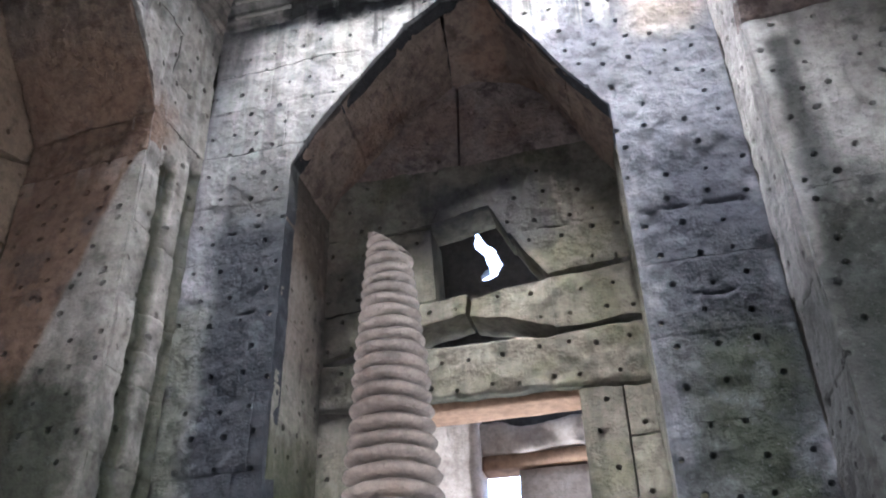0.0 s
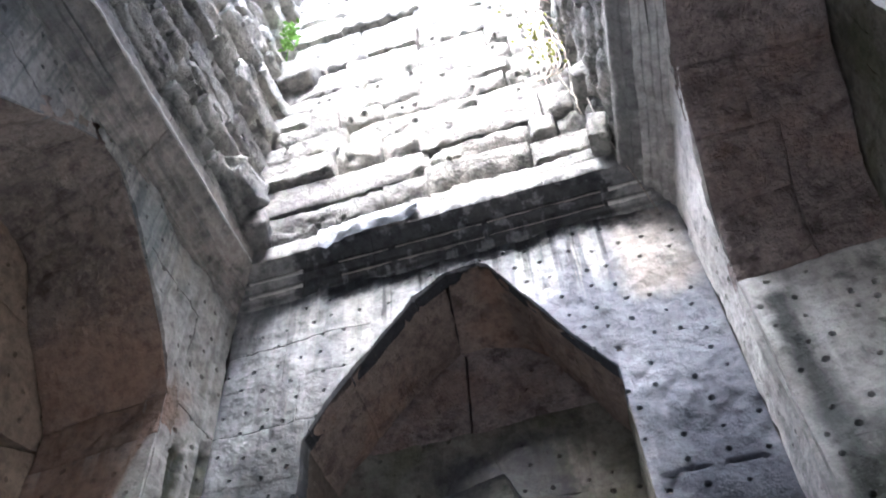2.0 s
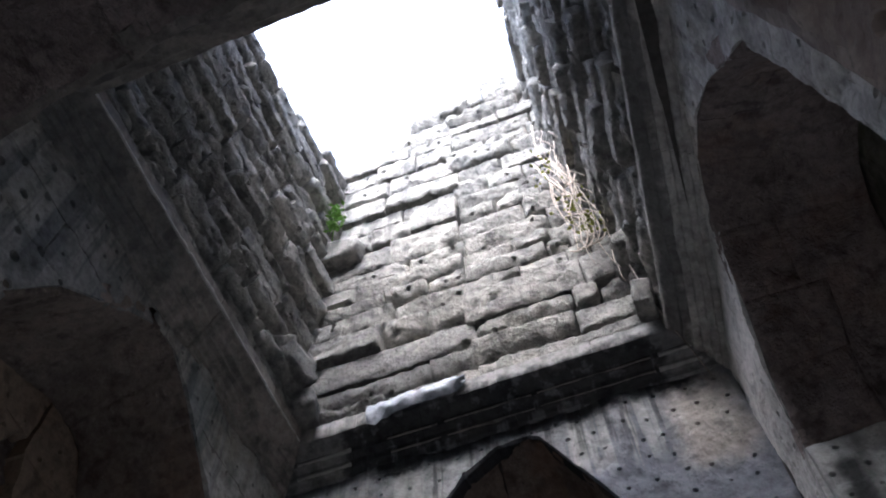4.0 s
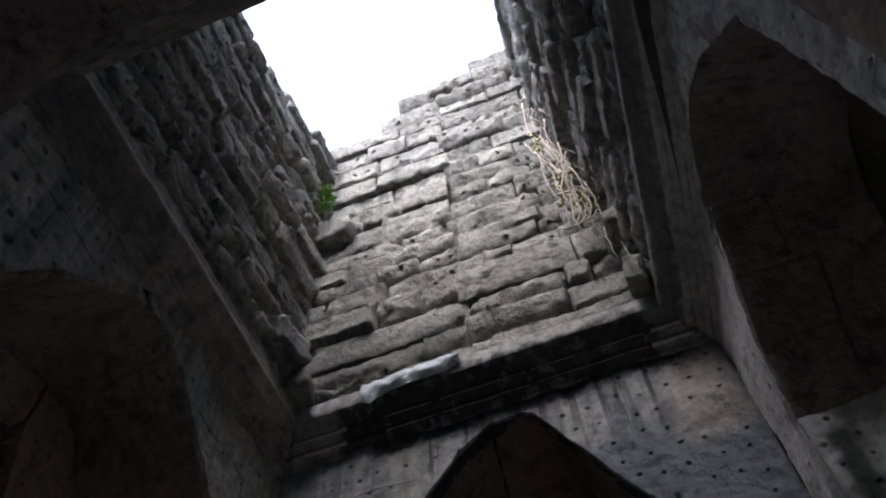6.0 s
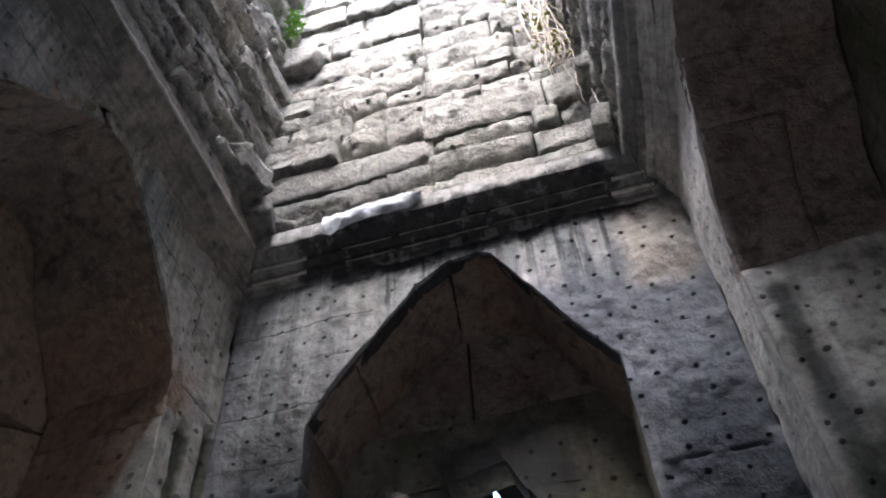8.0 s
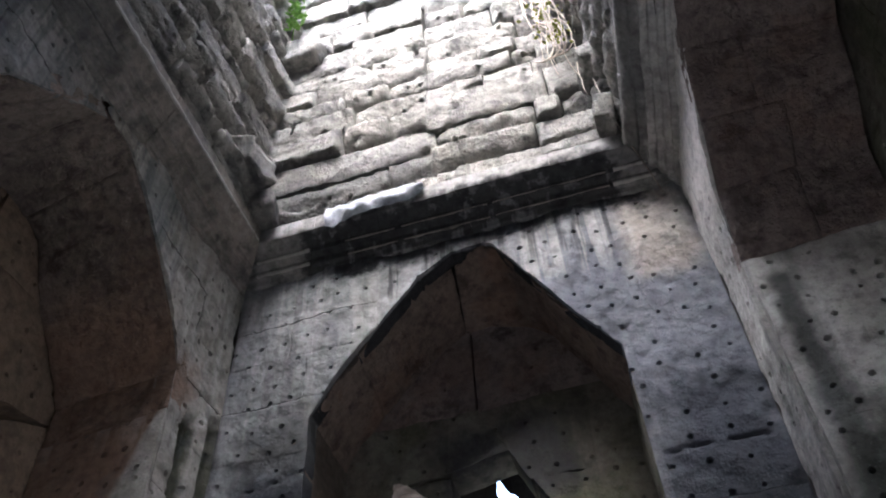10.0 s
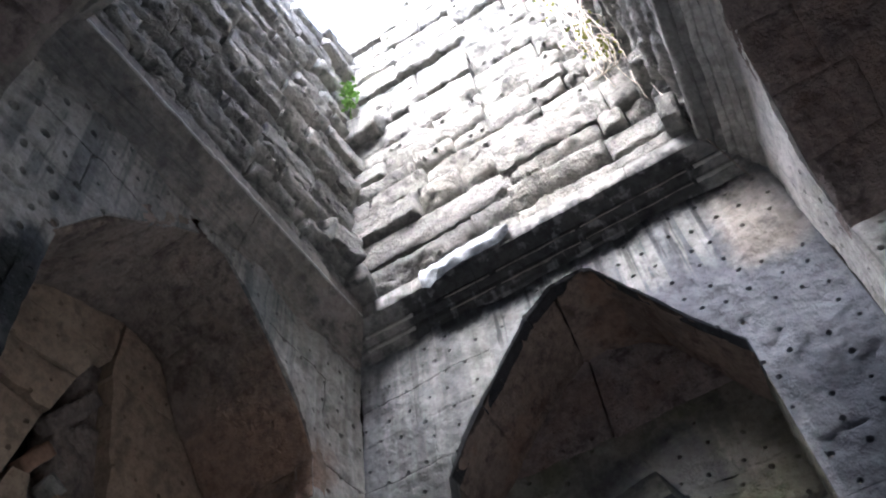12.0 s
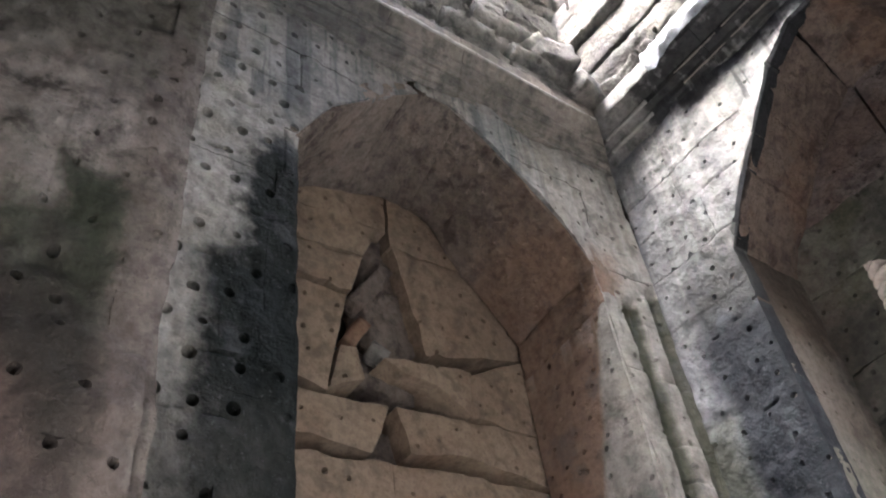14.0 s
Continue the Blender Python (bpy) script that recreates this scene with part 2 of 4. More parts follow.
M_PALE = stone("pale_stone", (0.50, 0.43, 0.38), (0.42, 0.35, 0.31), (0.2, 0.16, 0.14), 0.3, 0.0, 0.3, offset=121)
M_BACK = stone("niche_stone", (0.21, 0.20, 0.165), (0.145, 0.135, 0.11), (0.05, 0.048, 0.042), 0.45, 0.4, 0.55, 1.0, offset=63, vary=0.03, marks=(
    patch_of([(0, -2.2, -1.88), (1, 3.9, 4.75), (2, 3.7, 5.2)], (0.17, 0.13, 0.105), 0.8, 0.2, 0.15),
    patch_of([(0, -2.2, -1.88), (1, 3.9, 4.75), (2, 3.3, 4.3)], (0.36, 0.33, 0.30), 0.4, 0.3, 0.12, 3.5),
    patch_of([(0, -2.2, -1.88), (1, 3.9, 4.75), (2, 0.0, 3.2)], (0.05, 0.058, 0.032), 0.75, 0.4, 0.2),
    # dark inner corner of the back wall: corner shade put into the colour
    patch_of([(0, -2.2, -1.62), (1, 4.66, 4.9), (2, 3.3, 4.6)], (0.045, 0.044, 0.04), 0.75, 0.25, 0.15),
    # blue-black patch round the hole
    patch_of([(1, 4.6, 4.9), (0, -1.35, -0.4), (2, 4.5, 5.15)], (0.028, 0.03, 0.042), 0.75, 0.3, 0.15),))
M_TAN = stone("tan_stone", (0.42, 0.325, 0.235), (0.33, 0.25, 0.18), (0.11, 0.08, 0.062), 0.15, 0.05, 0.5, offset=71, tint=0.18)
M_TOWER = stone("tower_stone", (0.43, 0.415, 0.375), (0.29, 0.28, 0.255), (0.075, 0.075, 0.075), 0.45, 0.06, 0.8, 1.0, offset=83, vary=0.35, relief_depth=0.03, marks=(
    patch_of([(0, -2.5, -1.1), (1, 3.3, 4.2), (2, 6.6, 7.5)], (0.10, 0.10, 0.105), 0.6, 0.5, 0.25),))
M_LEDGE = stone("cornice_stone", (0.40, 0.39, 0.37), (0.27, 0.27, 0.265), (0.07, 0.072, 0.075), 0.5, 0.05, 0.5, offset=91, marks=(
    # black fascia stain, deepened: the underside's shade is put into the colour too
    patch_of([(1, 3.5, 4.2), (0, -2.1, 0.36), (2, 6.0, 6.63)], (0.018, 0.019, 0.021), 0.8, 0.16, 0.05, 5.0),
    drips([(1, 3.5, 4.2), (0, -2.4, 0.6), (2, 6.2, 6.8)], (0.36, 0.36, 0.36), 0.55, 0.54, 0.66, 15.0),
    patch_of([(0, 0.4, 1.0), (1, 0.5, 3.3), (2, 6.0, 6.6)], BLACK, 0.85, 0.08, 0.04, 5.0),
    # darker band below the west ledge: its shadow put into the colour
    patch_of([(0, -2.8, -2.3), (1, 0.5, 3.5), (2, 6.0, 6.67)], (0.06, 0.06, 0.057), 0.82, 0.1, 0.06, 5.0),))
M_SPIRE = stone("spire_stone", (0.42, 0.365, 0.325), (0.32, 0.27, 0.235), (0.13, 0.105, 0.09), 0.15, 0.0, 0.5, 1.0, offset=99, tint=0.4)
M_DARK = stone("dark_stone", (0.12, 0.11, 0.10), (0.09, 0.085, 0.08), (0.04, 0.04, 0.04), 0.2, 0.0, 0.4, offset=107)
# pale stone for the cornice lips: lit edges put into the colour
M_LIP = stone("lip_stone", (0.62, 0.60, 0.56), (0.52, 0.50, 0.46), (0.3, 0.29, 0.27), 0.2, 0.0, 0.3, offset=95)
M_LEDGE_W = stone("moulding_stone", (0.40, 0.36, 0.32), (0.28, 0.255, 0.225), (0.09, 0.088, 0.085), 0.4, 0.1, 0.55, 1.0, offset=97, marks=(
    patch_of([(0, -2.8, -2.3), (1, 0.6, 1.9), (2, 6.0, 6.6)], (0.12, 0.13, 0.135), 0.6, 0.4, 0.25),
    patch_of([(0, 0.40, 1.0), (1, 0.5, 3.72), (2, 6.36, 6.58)], (0.10, 0.10, 0.10), 0.4, 0.06, 0.03, 4.0),
    drips([(0, 0.3, 1.2), (2, 6.1, 6.8)], (0.05, 0.052, 0.055), 0.6, 0.5, 0.6, 6.0)))
# lighter copy of the moulding stone: the east side's light put into the colour
M_LEDGE_E = stone("lit_moulding_stone", (0.62, 0.60, 0.56), (0.48, 0.46, 0.43), (0.15, 0.148, 0.14), 0.4, 0.0, 0.45, 1.0, offset=99, marks=(
    patch_of([(2, 6.43, 6.57)], (0.08, 0.08, 0.08), 0.7, 0.05, 0.02, 4.0),))
M_FLOOR = stone("floor_stone", (0.17, 0.155, 0.14), (0.12, 0.11, 0.10), (0.06, 0.055, 0.05), 0.0, 0.1, 0.5, offset=111)
M_BEAM = stone("orange_stone", (0.34, 0.22, 0.15), (0.27, 0.17, 0.115), (0.15, 0.09, 0.06), 0.1, 0.0, 0.4, offset=117)


# ---- mesh helpers ----
def mesh_object(name, verts, faces, mat, parent=None, label="", flat=False):
    me = bpy.data.meshes.new(name)
    me.from_pydata([tuple(v) for v in verts], [], faces)
    me.materials.append(mat)
    if not flat:
        me.polygons.foreach_set("use_smooth", [True] * len(me.polygons))
    me.update()
    ob = new(name, me)
    if parent is not None:
        ob.parent = parent
    if label:
        ob["label"] = label
    return ob


def slab_faces(nr, nc):
    """Front quads of a grid of nr x nc points, and its rim in order."""
    idx = np.arange(nr * nc).reshape(nr, nc)
    front = np.stack([idx[:-1, :-1], idx[:-1, 1:], idx[1:, 1:], idx[1:, :-1]], -1).reshape(-1, 4).tolist()
    rim = list(idx[0, :-1]) + list(idx[:-1, -1]) + list(idx[-1, :0:-1]) + list(idx[:0:-1, 0])
    return front, [int(i) for i in rim]


def block(name, P, N, mat, parent, depth):
    """A stone whose worked face is the grid P (rows x columns x 3), running back along -N by depth."""
    nr, nc = P.shape[:2]
    front, rim = slab_faces(nr, nc)
    verts = P.reshape(-1, 3)
    back = verts[rim] - np.asarray(N).reshape(-1, 3)[rim if np.ndim(N) == 3 else [0] * len(rim)] * depth
    n0, m = len(verts), len(rim)
    faces = front + [[rim[i], n0 + i, n0 + (i + 1) % m, rim[(i + 1) % m]] for i in range(m)]
    faces.append([n0 + i for i in range(m)][::-1])
    ob = mesh_object(name, np.vstack([verts, back]), faces, mat, parent)
    ob.data.polygons.foreach_set("use_smooth", [True] * len(front) + [False] * (m + 1))
    ob.data.set_sharp_from_angle(angle=radians(48))
    return ob


def chamfer(S, T, wu, wv, r):
    """How far a point of a face lies from the face's rim, as a drop of the worn edge."""
    e = np.minimum(np.minimum(S * wu, (1 - S) * wu), np.minimum(T * wv, (1 - T) * wv))
    k = np.clip(1 - e / r, 0, 1)
    return k * k


def structure(name, label, category):
    ob = new(name)
    return tagged(ob, label, category, kind="structure")


def peg_holes(rng, u0, u1, v0, v1, du=0.19, dv=0.18):
    """Rows of small peg holes, a little uneven, some missing."""
    out = []
    r = 0
    v = v0
    while v < v1:
        u = u0 + (0.5 * du if r % 2 else 0.0) + rng.uniform(-0.03, 0.03)
        while u < u1:
            if rng.random() < 0.9:
                out.append((u + rng.uniform(-0.035, 0.035), v + rng.uniform(-0.03, 0.03), rng.uniform(0.013, 0.02)))
            u += du * rng.uniform(0.9, 1.1)
        v += dv
        r += 1
    return np.array(out)


def drill(u, v, holes, d, depth=0.06, cell=0.0125):
    """Sinks peg holes: grid points in a hole go to its foot, and their neighbours are drawn to its round rim."""
    nr, nc = u.shape
    for hu, hv, hr in holes:
        r_, c_ = np.where((abs(u - hu) < 0.05) & (abs(v - hv) < 0.05))
        if not len(r_):
            continue
        box = (slice(max(r_.min() - 1, 0), min(r_.max() + 2, nr)), slice(max(c_.min() - 1, 0), min(c_.max() + 2, nc)))
        du, dv = u[box] - hu, v[box] - hv
        q = np.hypot(du, dv) + 1e-6
        inside = q <= max(0.8 * hr, q.min() + 1e-9)
        inside[[0, -1], :] = False
        inside[:, [0, -1]] = False
        if not inside.any() or q.min() > 0.03:
            continue
        rim = np.zeros_like(inside)
        for i in (-1, 0, 1):
            for j in (-1, 0, 1):
                rim |= np.roll(np.roll(inside, i, 0), j, 1)
        rim &= ~inside
        k = np.where(inside, np.minimum(1, 0.75 * hr / q), np.where(rim, 1.03 * hr / q, 1.0))
        u[box], v[box] = hu + du * k, hv + dv * k
        d[box] -= np.where(inside, depth, 0.0)
    return d


def relief(p, rough=0.008):
    return rough * 1.8 * fbm(p * 2.2, 3) + rough * 0.8 * fbm(p * 11, 3)


def arch_wall(name, label, origin, U, u0, u1, courses, prof_l, prof_r, mat, seed, step=0.0125, hole_top=6.3, joint=1.0, wide=None, grooves=(), gashes=()):
    """A wall of dressed blocks with peg holes, with a pointed opening whose edges prof_l and prof_r give as (height, u)."""
    rng = random.Random(seed)
    wall = structure(name, label, "wall")
    origin, U, V = np.array(origin, float), np.array(U, float), np.array((0, 0, 1.0))
    N = np.cross(U, V)
    lz, lu = zip(*prof_l)
    rz, ru = zip(*prof_r)
    apex = lz[-1]
    holes = peg_holes(rng, u0 + 0.06, u1 - 0.04, 1.7, hole_top)
    if wide:
        holes = [(h[0], h[1], h[2] * (1.55 if wide[0] < h[0] < wide[1] else 1.0)) for h in holes]
    for v0, v1 in zip(courses[:-1], courses[1:]):
        edges, u = [u0], u0 + rng.uniform(0.35, 0.8)
        while u < u1 - 0.3:
            edges.append(u)
            u += rng.uniform(0.55, 1.0)
        edges.append(u1)
        for a, b in zip(edges[:-1], edges[1:]):
            for side in (0, 1) if v0 < apex - 1e-6 else (2,):
                vs = np.linspace(v0, v1, 61)
                lo = np.full(61, a) if side != 1 else np.maximum(a, np.interp(vs, rz, ru))
                hi = np.full(61, b) if side != 0 else np.minimum(b, np.interp(vs, lz, lu))
                ok = hi - lo > 0.004
                if not ok.any():
                    continue
                va, vb = vs[ok][0], vs[ok][-1]
                w = (hi - lo)[ok].max()
                if vb - va < 0.02:
                    continue
                fine = step if va > 1.6 else 0.06
                nc, nr = max(3, int(w / fine) + 1), max(3, int((vb - va) / fine) + 1)
                S, T = np.meshgrid(np.linspace(0, 1, nc), np.linspace(0, 1, nr))
                v = va + (vb - va) * T
                lo2 = np.full_like(v, a) if side != 1 else np.maximum(a, np.interp(v, rz, ru))
                hi2 = np.full_like(v, b) if side != 0 else np.minimum(b, np.interp(v, lz, lu))
                u_ = lo2 + np.maximum(hi2 - lo2, 0.003) * S
                # the worn rim of the opening
                P = origin + u_[..., None] * U + v[..., None] * V
                d = relief(P, 0.0125) + rng.uniform(-0.001, 0.001) - joint * rng.choice((0.0, 0.0, 0.0005, 0.001, 0.005)) * chamfer(S, T, w, vb - va, 0.012)
                for ga, gb, gtop in grooves:
                    d = d - 0.05 * smooth(ga - 0.012, ga + 0.012, u_) * (1 - smooth(gb - 0.03, gb + 0.03, u_)) * (1 - smooth(gtop - 0.12, gtop + 0.03, v))
                for ga, gb, gv in gashes:
                    wave = np.stack([u_ * 7, u_ * 0 + gv, u_ * 0], -1)
                    cut = np.exp(-((v - gv - 0.014 * fbm(wave * 1.6, 3)) / 0.0085) ** 2) * smooth(ga, ga + 0.05, u_) * (1 - smooth(gb - 0.05, gb, u_))
                    d = d - 0.026 * cut * np.clip(0.4 + 1.3 * fbm(wave * 1.7 + 5, 2), 0, 1)
                d = drill(u_, v, holes, d, 0.125, fine)
                P = origin + u_[..., None] * U + v[..., None] * V
                block("stone", P + d[..., None] * N, N, mat, wall, 0.14)
    return wall


def prism(name, pts, axis_map, d0, d1, mat, parent=None):
    """A flat outline pts carried from depth d0 to d1; axis_map(u, v, d) gives the place."""
    n = len(pts)
    verts = [axis_map(u, v, d0) for u, v in pts] + [axis_map(u, v, d1) for u, v in pts]
    faces = [list(range(n)), list(range(2 * n - 1, n - 1, -1))] + [[i, i + n, (i + 1) % n + n, (i + 1) % n] for i in range(n)]
    ob = mesh_object(name, verts, faces, mat, parent, flat=True)
    bm = bmesh.new()
    bm.from_mesh(ob.data)
    bmesh.ops.recalc_face_normals(bm, faces=bm.faces[:])
    bmesh.ops.triangulate(bm, faces=[f for f in bm.faces if len(f.verts) > 4])
    bm.to_mesh(ob.data)
    bm.free()
    return ob


def core(wall, amap, u0, u1, top, prof_l, prof_r, d0, d1, mat):
    """Backing added to block light behind the stones: two halves meeting over the opening."""
    g = 0.2
    mid = 0.5 * (prof_l[-1][1] + prof_r[-1][1])
    left = [(u0, 0), (prof_l[0][1] - g, 0)] + [(u - g, v + g * 0.7) for v, u in prof_l[1:]] + [(mid, prof_l[-1][0] + g), (mid, top), (u0, top)]
    right = [(u1, 0), (prof_r[0][1] + g, 0)] + [(u + g, v + g * 0.7) for v, u in prof_r[1:]] + [(mid, prof_r[-1][0] + g), (mid, top), (u1, top)]
    for pts in (left, right):
        prism("core", pts, amap, d0, d1, mat, wall)


def niche(name, label, front, back, amap, depth, mat_jamb, mat_vault, spring, seed, step=0.03, holes=True, jamb_rough=0.008, crack=0, proud=0.0):
    """The lining of an opening: jamb faces and corbelled vault, from the front outline to the back one, as separate stones."""
    rng = random.Random(seed)
    vault = structure(name, label, "vault")
    fr, bk = np.array(front, float), np.array(back, float)
    seg = np.hypot(*(fr[1:] - fr[:-1]).T)
    s_at = np.concatenate([[0], np.cumsum(seg)])
    mid = np.mean(fr, axis=0)

    def at(s, t):
        f = np.stack([np.interp(s, s_at, fr[:, 0]), np.interp(s, s_at, fr[:, 1])], -1)
        b = np.stack([np.interp(s, s_at, bk[:, 0]), np.interp(s, s_at, bk[:, 1])], -1)
        q = f + (b - f) * t[..., None]
        return amap(q[..., 0], q[..., 1], t * depth)

    cuts, s = [0.0], 0.0
    total = s_at[-1]
    while s < total - 0.5:
        s += rng.uniform(0.36, 0.5)
        cuts.append(s)
    cuts.append(total)
    for sp in (s_at[1], s_at[-2]):
        k = min(range(1, len(cuts) - 1), key=lambda i: abs(cuts[i] - sp))
        cuts[k] = sp
    split = s_at[crack] if crack else -1.0
    if crack:
        cuts = [c for c in cuts if abs(c - split) > 0.2] + [split]
    cuts = sorted(set(cuts))
    for s0, s1 in zip(cuts[:-1], cuts[1:]):
        s0, s1 = s0 + (0.004 if s0 == split else 0), s1 - (0.004 if s1 == split else 0)
        tcut = rng.choice([(0, 1), (0, rng.uniform(0.35, 0.65), 1)])
        zc = float(np.interp(0.5 * (s0 + s1), s_at, fr[:, 1]))
        for t0, t1 in zip(tcut[:-1], tcut[1:]):
            fine = 0.1 if zc < 1.6 else step if zc > spring else 0.0135
            nc, nr = max(4, int((t1 - t0) * depth / fine)), max(4, int((s1 - s0) / fine))
            S, T = np.meshgrid(np.linspace(0, 1, nc), np.linspace(0, 1, nr))
            ss, tt = s0 + (s1 - s0) * T, t0 + (t1 - t0) * S
            P = at(ss, tt)
            e = 0.004
            ds = at(np.minimum(ss + e, total), tt) - at(np.maximum(ss - e, 0), tt)
            dt = at(ss, np.minimum(tt + e, 1)) - at(ss, np.maximum(tt - e, 0))
            N = np.cross(dt, ds)
            N /= np.linalg.norm(N, axis=-1)[..., None] + 1e-9
            inward = np.array(amap(mid[0], min(mid[1], zc), 0.5 * depth), float) - P.reshape(-1, 3).mean(0)
            if (N.reshape(-1, 3).mean(0) @ inward) < 0:
                N = -N
                P, N, ss, tt, S, T = P[:, ::-1], N[:, ::-1], ss[:, ::-1].copy(), tt[:, ::-1].copy(), S[:, ::-1], T[:, ::-1]
            axis = np.array(amap(0.0, 0.0, 1.0), float) - np.array(amap(0.0, 0.0, 0.0), float)
            N_flat = N - (N @ axis)[..., None] * axis
            vaulted = zc > spring - 0.05
            d = proud + relief(P, 0.016 if vaulted else jamb_rough) - (rng.choice((0.003, 0.008, 0.016)) if vaulted else rng.choice((0.0, 0.0, 0.002))) * chamfer(S, T, (t1 - t0) * depth, s1 - s0, 0.015) + rng.uniform(-0.001, 0.001)
            if holes and not vaulted:
                hs = peg_holes(rng, t0 * depth + 0.07, t1 * depth - 0.03, s0 + 0.05, s1 - 0.02, 0.17, 0.16)
                if len(hs):
                    deep = tt * depth
                    d = drill(deep, ss, hs, d, 0.11, fine)
                    tt = deep / depth
                    P = at(ss, tt)
            block("stone", P + d[..., None] * N_flat, N_flat, mat_vault if vaulted else mat_jamb, vault, 0.12)
    return vault


# ---- the chamber ----
XW, XE, YN, YS = -2.62, 0.77, 4.0, 0.55
TOP = 6.35
COURSES = [0, 0.55, 1.1, 1.62, 2.08, 2.52, 2.95, 3.4, 3.83, 4.28, 4.7, 5.12, 5.5, 5.86]

N_L = [(0, -1.97), (4.97, -1.98), (5.2, -1.84), (5.59, -1.55), (6.0, -1.22), (6.2, -0.95)]
N_R = [(0, 0.085), (4.97, 0.075), (5.36, -0.19), (5.77, -0.41), (6.16, -0.63), (6.2, -0.7)]
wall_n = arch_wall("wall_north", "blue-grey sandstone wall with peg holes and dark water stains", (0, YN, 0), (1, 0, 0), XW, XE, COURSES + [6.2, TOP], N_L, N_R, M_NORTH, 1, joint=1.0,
                   gashes=((0.08, 0.55, 4.62), (0.24, 0.42, 4.86), (0.12, 0.72, 4.15), (0.3, 0.62, 3.62), (-2.45, -2.05, 4.5), (-2.5, -2.1, 3.9)))
core(wall_n, lambda u, v, d: (u, YN + d, v), XW - 1.6, XE + 1.6, TOP, N_L, N_R, 0.09, 0.74, M_DARK)

W_L = [(0, 1.28), (5.1, 1.26), (5.5, 1.49), (5.93, 1.95), (6.12, 2.2)]
W_R = [(0, 3.47), (5.09, 3.43), (5.37, 3.25), (5.66, 2.97), (5.92, 2.68), (6.12, 2.4)]
wall_w = arch_wall("wall_west", "grey-brown sandstone wall with peg holes and black damp stains", (XW, 0, 0), (0, 1, 0), YS, YN, COURSES + [6.12, TOP], W_L, W_R, M_WEST, 2, joint=1.8, wide=(0.5, 1.3), grooves=((3.60, 3.73, 4.9), (3.87, 3.98, 5.05)),
                   gashes=((0.6, 1.0, 4.28), (0.62, 0.92, 4.06), (0.72, 1.22, 3.55), (0.62, 0.9, 4.76), (0.64, 1.2, 5.2), (0.6, 1.05, 3.28), (0.9, 1.24, 4.4), (0.58, 0.86, 5.6), (3.5, 3.62, 4.3), (3.5, 3.85, 3.6)))
core(wall_w, lambda u, v, d: (XW - d, u, v), YS, YN + 0.09, TOP, W_L, W_R, 0.09, 0.8, M_DARK)

E_L = [(0, -3.51), (4.92, -3.53), (5.35, -3.38), (5.62, -3.11), (6.01, -2.84), (6.18, -2.55)]
E_R = [(0, -1.15), (5.03, -1.29), (5.73, -1.71), (6.05, -2.01), (6.18, -2.3)]
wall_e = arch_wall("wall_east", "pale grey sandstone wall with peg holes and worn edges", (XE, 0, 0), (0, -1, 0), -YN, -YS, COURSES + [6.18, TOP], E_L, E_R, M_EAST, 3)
core(wall_e, lambda u, v, d: (XE + d, -u, v), -YN - 0.09, -YS, TOP, E_L, E_R, 0.09, 0.8, M_DARK)

S_L = [(0, -0.42), (4.6, -0.42), (5.3, 0.1), (6.0, 0.68), (6.2, 0.85)]
S_R = [(0, 2.05), (4.9, 2.05), (5.2, 1.9), (5.6, 1.6), (6.0, 1.25), (6.2, 1.05)]
wall_s = arch_wall("wall_south", "brown sandstone wall with peg holes over the opening", (0, YS, 0), (-1, 0, 0), -XE - 0.25, -XW, COURSES + [6.2, TOP], S_L, S_R, M_SOUTH, 4, step=0.03)
core(wall_s, lambda u, v, d: (-u, YS - d, v), -XE - 1.6, -XW + 1.6, TOP, S_L, S_R, 0.09, 0.8, M_DARK)


def outline(prof_l, prof_r):
    return [(u, v) for v, u in prof_l] + [(u, v) for v, u in prof_r[::-1]]


N_BACK = [(-2.0, 0), (-2.0, 5.0), (-1.92, 5.2), (-1.58, 5.6), (-1.28, 5.88), (-1.05, 6.06), (-0.85, 6.07), (-0.6, 5.98), (-0.42, 5.84), (-0.15, 5.42), (0.06, 5.0), (0.08, 0)]
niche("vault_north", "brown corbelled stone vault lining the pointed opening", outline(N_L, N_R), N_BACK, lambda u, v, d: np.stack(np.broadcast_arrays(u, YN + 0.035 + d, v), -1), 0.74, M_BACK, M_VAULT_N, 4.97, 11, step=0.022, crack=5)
W_BACK = [(1.28, 0), (1.28, 5.1), (1.4, 5.45), (1.8, 5.8), (2.3, 5.95), (2.5, 5.97), (2.75, 5.88), (2.95, 5.55), (3.2, 5.25), (3.42, 4.97), (3.45, 0)]
niche("vault_west", "reddish-brown stone vault of the blocked opening", outline(W_L, W_R), W_BACK, lambda u, v, d: np.stack(np.broadcast_arrays(XW - 0.012 - d, u, v), -1), 0.81, M_WEST, M_VAULT_W, 4.97, 12, step=0.022, proud=0.022)
E_BACK = [(-3.42, 0), (-3.45, 4.9), (-3.25, 5.3), (-3.0, 5.5), (-2.75, 5.8), (-2.55, 5.92), (-2.3, 5.92), (-2.0, 5.8), (-1.7, 5.55), (-1.29, 4.95), (-1.15, 0)]
vault_e = niche("vault_east", "dark stone vault of the east opening with a pale jamb", outline(E_L, E_R), E_BACK, lambda u, v, d: np.stack(np.broadcast_arrays(XE + 0.012 + d, -u, v), -1), 0.81, M_EAST, M_VAULT, 4.95, 13, step=0.022, jamb_rough=0.012, proud=0.03)
